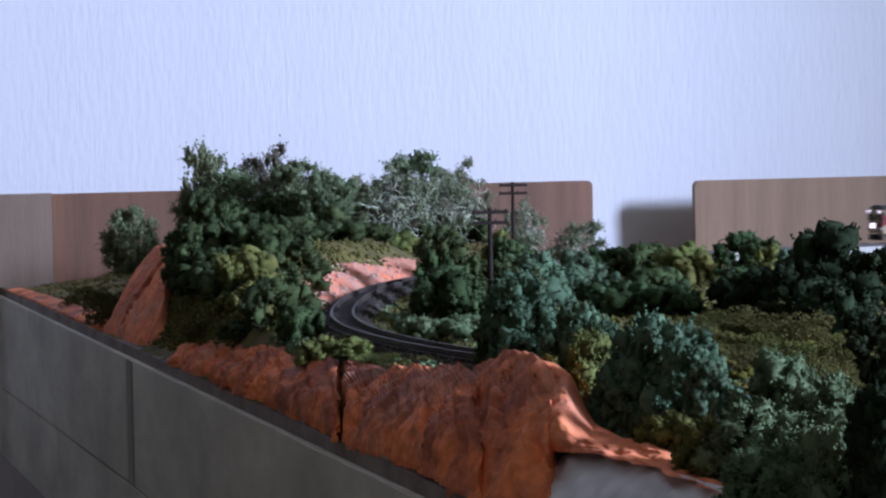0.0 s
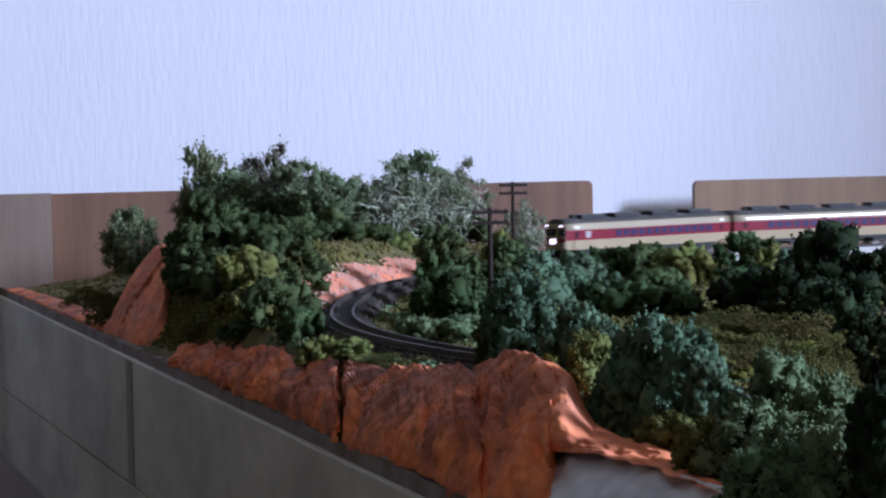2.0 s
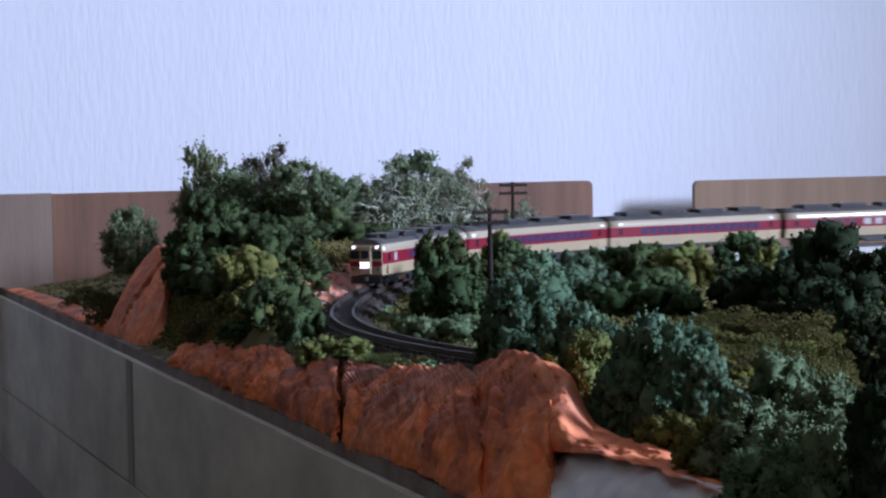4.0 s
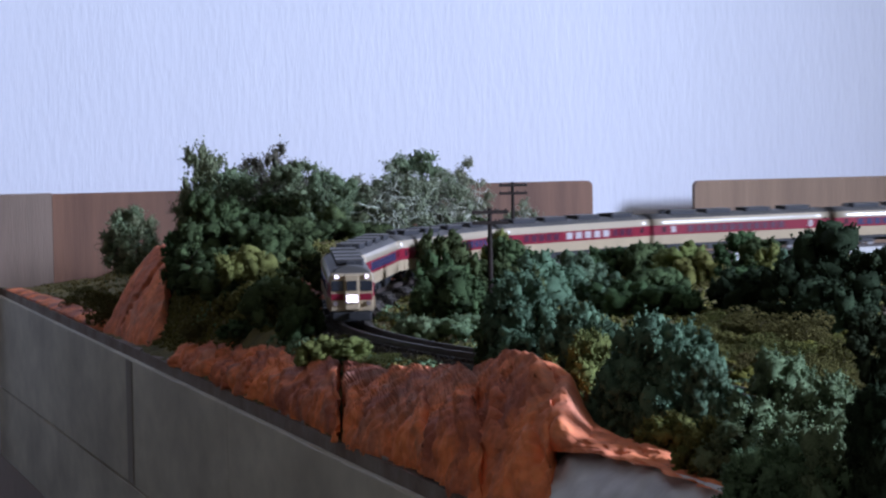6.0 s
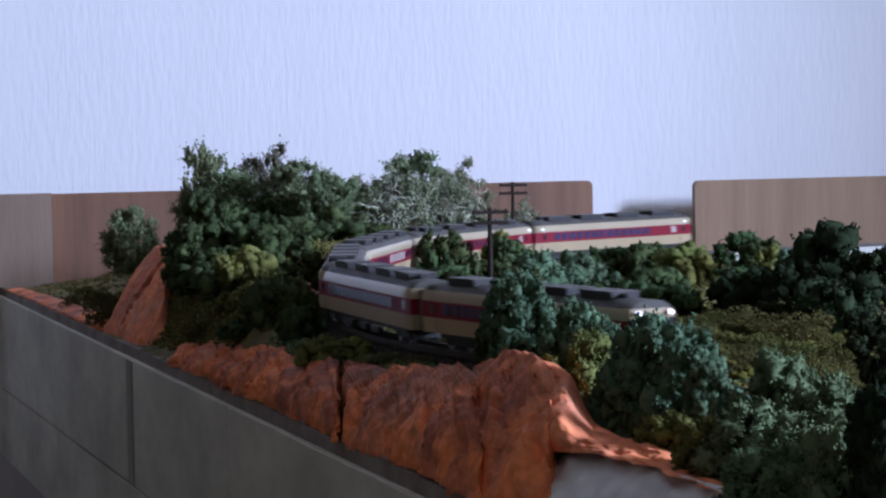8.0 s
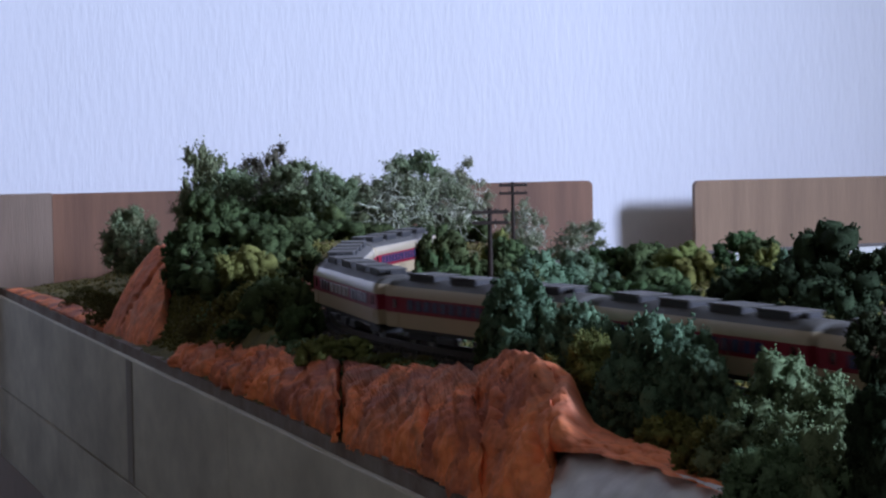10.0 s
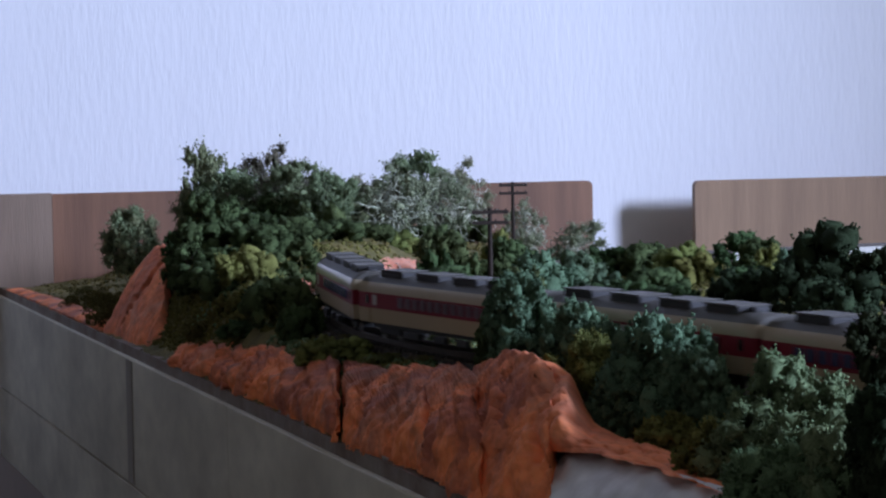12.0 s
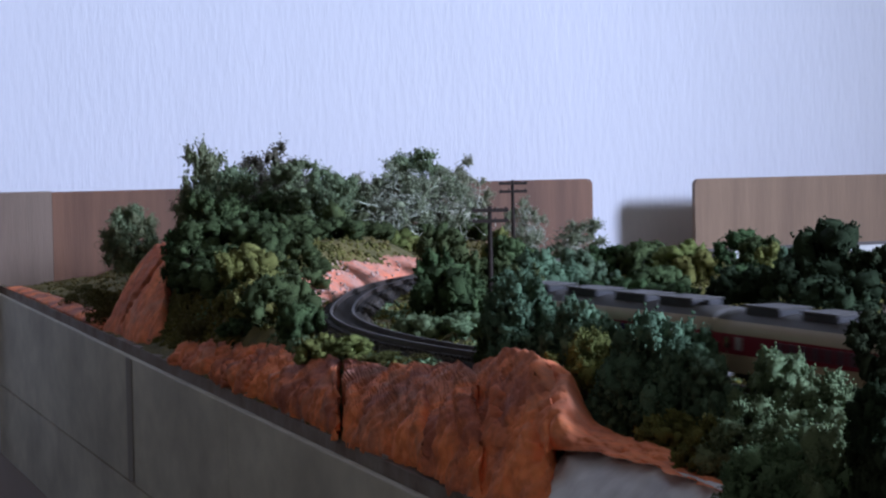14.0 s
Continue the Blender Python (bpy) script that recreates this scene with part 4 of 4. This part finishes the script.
def railcar(cab, windows, label):
    """One car; x runs forward, z = 0 is the rail top. cab: 1 at the front, -1 at the rear, 0 none."""
    car = tagged(empty("railcar", Matrix()), label, "railcar", "cars of the train")
    x0, x1 = -HALF, HALF
    zs = [(0.0063, CAR_W - 0.0004), (0.0119, CAR_W), (0.0179, CAR_W), (0.0218, CAR_W - 0.0012), (0.0231, CAR_W - 0.0028), (0.0242, CAR_W - 0.0052), (0.0247, 0.0)]

    def shell(name, rows, mat, close_bottom=False, lab=""):
        prof = [(w, z) for z, w in rows] + [(-w, z) for z, w in reversed(rows)]
        xs = np.linspace(x0, x1, 15)
        verts, faces = [], []
        for x in xs:
            k = 1.0
            if cab and x * cab > HALF - 0.012:
                k = 1 - 0.10 * ((x * cab - HALF + 0.012) / 0.012) ** 2
            for w, z in prof:
                verts.append((x, w * k, z))
        n = len(prof)
        for i in range(len(xs) - 1):
            for j in range(n):
                if j == len(rows) - 1 and rows[-1][1] > 0:
                    continue
                if j == n - 1 and not close_bottom:
                    continue
                faces.append((i * n + j, i * n + (j + 1) % n, (i + 1) * n + (j + 1) % n, (i + 1) * n + j))
        ends = [tuple(range(n)), tuple((len(xs) - 1) * n + j for j in range(n))]
        return quiet(name, verts, faces + ends, mat, car, lab)

    shell("lower_panel", zs[0:2], M_CREAM, True, "cream lower body side")
    shell("window_band", zs[1:3], M_RED, False, "dark red window band")
    cornice = shell("cornice", [(0.0179, CAR_W), (0.0190, CAR_W), (0.0201, CAR_W - 0.0002), (0.0210, CAR_W - 0.0006), (0.0218, CAR_W - 0.0012)], M_CORNICE, False, "cream strip above the windows")
    cornice.data.polygons.foreach_set("use_smooth", [len(p.vertices) == 4 for p in cornice.data.polygons])
    roof = shell("roof", zs[3:], M_ROOF, False, "grey roof")
    roof.data.polygons.foreach_set("use_smooth", [len(p.vertices) == 4 for p in roof.data.polygons])
    for sx in (-1, 1):
        for side in (-1, 1):
            boxed("door", sx * 0.0605 - 0.0026, sx * 0.0605 + 0.0026, side * CAR_W - 0.0003, side * CAR_W + 0.00012, 0.0070, 0.0119, M_CREAM, car)
            boxed("door_window", sx * 0.0605 - 0.0011, sx * 0.0605 + 0.0011, side * CAR_W - 0.0003, side * CAR_W + 0.0002, 0.0136, 0.0170, M_GLASS_DARK, car)
    for x, w, mat in windows:
        for side in (-1, 1):
            boxed("window_pane", x - w / 2, x + w / 2, side * CAR_W - 0.0004, side * CAR_W + 0.00025, 0.0132, 0.0171, mat, car, bevel=0.00015)
    for x in (-0.047, -0.0155, 0.0155, 0.043):
        cooler = boxed("roof_cooler", x - 0.0098, x + 0.0098, -0.0056, 0.0056, 0.0234, 0.0261, M_UNIT, car, bevel=0.0006)
        boxed("cooler_lid", x - 0.0100, x + 0.0100, -0.0058, 0.0058, 0.0261, 0.0266, M_ROOF, cooler, "pale grey lid")
    boxed("vent", 0.0535, 0.0565, -0.002, 0.002, 0.0240, 0.0262, M_UNIT, car, bevel=0.0005)
    boxed("underframe", -0.058, 0.058, -0.0082, 0.0082, 0.0047, 0.0062, M_UNDER, car)
    for x, ln, side in ((-0.022, 0.010, 1), (0.002, 0.014, 1), (0.023, 0.008, 1), (-0.020, 0.014, -1), (0.004, 0.009, -1), (0.022, 0.010, -1)):
        boxed("equipment_box", x - ln / 2, x + ln / 2, side * 0.0086 - 0.002, side * 0.0086, 0.0020, 0.0047, M_UNDER, car, bevel=0.0003)
    for bx in (-0.047, 0.047):
        bogie = boxed("bogie", bx - 0.0095, bx + 0.0095, -0.0066, 0.0066, 0.0018, 0.0046, M_UNDER, car, bevel=0.0005)
        for wx in (-0.007, 0.007):
            for side in (-1, 1):
                bmw = bmesh.new()
                tube(bmw, (bx + wx, side * 0.0041, 0.0028), (bx + wx, side * 0.0056, 0.0028), 0.0028, 0.0028, 14)
                part("wheel", bmw, M_WHEEL, bogie)
    for sx in (-1, 1):
        if cab == sx:
            continue
        boxed("gangway", sx * HALF - 0.0004, sx * (HALF + 0.0022), -0.0060, 0.0060, 0.0070, 0.0212, M_GANGWAY, car, bevel=0.0004) if sx > 0 else \
            boxed("gangway", -HALF - 0.0022, -HALF + 0.0004, -0.0060, 0.0060, 0.0070, 0.0212, M_GANGWAY, car, bevel=0.0004)
    if cab:
        f = cab * HALF

        def front(name, y0, y1, z0, z1, mat, deep=0.0006, lab="", bevel=0.0):
            xa, xb = sorted((f - cab * 0.0004, f + cab * deep))
            return boxed(name, xa, xb, y0, y1, z0, z1, mat, car, lab, bevel)

        front("cab_face", -0.0086, 0.0086, 0.0066, 0.0208, M_CREAM, 0.0003, "cream cab front", 0.0002)
        front("gangway_door", -0.0030, 0.0030, 0.0068, 0.0210, M_CREAM, 0.0018, "cream end door", 0.0004)
        front("door_glass", -0.0020, 0.0020, 0.0148, 0.0188, M_GLASS_DARK, 0.0021)
        for side in (-1, 1):
            y0, y1 = sorted((side * 0.0034, side * 0.0084))
            front("cab_window", y0, y1, 0.0145, 0.0188, M_GLASS_DARK, 0.0008, "", 0.0002)
            front("red_band", y0, y1 + 0.0, 0.0108, 0.0134, M_RED, 0.0006, "dark red band across the cab front")
            bmh = bmesh.new()
            tube(bmh, (f, side * 0.0062, 0.0205), (f + cab * 0.0016, side * 0.0062, 0.0205), 0.0009, 0.0009, 14)
            lamp = part("roof_lamp", bmh, M_CREAM, car, "small round upper lamp")
            bmh = bmesh.new()
            tube(bmh, (f + cab * 0.0015, side * 0.0062, 0.0205), (f + cab * 0.0018, side * 0.0062, 0.0205), 0.0008, 0.0008, 14)
            part("lens", bmh, M_LAMP if cab > 0 else M_TAIL, lamp)
            bmh = bmesh.new()
            tube(bmh, (f, side * 0.0068, 0.0094), (f + cab * 0.0014, side * 0.0068, 0.0094), 0.0010, 0.0010, 12)
            part("marker_lamp", bmh, M_TAIL, car, "small round marker lamp")
        sign = front("head_sign", -0.0027, 0.0027, 0.0096, 0.0134, M_CREAM, 0.0026, "lit white head sign" if cab > 0 else "white head sign", 0.0005)
        xa, xb = sorted((f + cab * 0.0025, f + cab * 0.0028))
        boxed("sign_plate", xa, xb, -0.0023, 0.0023, 0.0100, 0.0130, M_LAMP if cab > 0 else M_WHITE_GLOSS, sign)
        front("skirt", -0.0082, 0.0082, 0.0020, 0.0060, M_UNDER, 0.0004, "", 0.0006)
        front("coupler", -0.0012, 0.0012, 0.0036, 0.0056, M_UNDER, 0.0050)
    return car


BLUE_ROW = [(-0.048 + 0.0064 * i, 0.0047, M_GLASS) for i in range(15)]
CAB_F = [(-0.050 + 0.0064 * i, 0.0047, M_GLASS) for i in range(13)] + [(0.0515, 0.004, M_WHITE_GLOSS)]
CAB_R = [(-x, w, m) for x, w, m in CAB_F]
DINER = [(-0.026 + 0.0085 * i, 0.0056, M_WHITE_GLOSS) for i in range(5)] + [(0.020 + 0.0066 * i, 0.0047, M_GLASS_MAROON) for i in range(5)] + [(-0.048 + 0.0066 * i, 0.0047, M_GLASS_MAROON) for i in range(3)]
# white end panes: reflections beside the doors, put in as colour
PLAIN = [(0.0535, 0.0032, M_WHITE_GLOSS), (-0.0535, 0.0032, M_WHITE_GLOSS)] + [(-0.030 + 0.0064 * i, 0.0047, M_GLASS_MAROON) for i in range(12)]
TRAIN = [railcar(1, CAB_F, "cream and dark red diesel railcar with lit headlamps"),
         railcar(0, BLUE_ROW, "cream and dark red railcar with blue-tinted windows"),
         railcar(0, BLUE_ROW, "cream and dark red railcar with blue-tinted windows"),
         railcar(0, DINER, "cream and dark red dining railcar with white windows"),
         railcar(0, PLAIN, "cream and dark red railcar with few windows"),
         railcar(-1, CAB_R, "cream and dark red tail railcar with driving cab")]


def head_at(t):
    late = max(0.0, 1 - t / 1.6)
    return -0.02311 + 0.12064 * t + 0.000283 * t * t - 0.0125 * late * late


def motions():
    for k, car in enumerate(TRAIN):
        rows = []
        for i in range(57):
            t = i * 0.25
            mid = head_at(t) - (k + 0.5) * PITCH
            xf, yf, _ = on_track(mid + 0.047)
            xr, yr, _ = on_track(mid - 0.047)
            rows.append((t, pose((xf + xr) / 2, (yf + yr) / 2, 0, 0, 0, math.degrees(math.atan2(yf - yr, xf - xr)))))
        walk(car, rows)


motions()
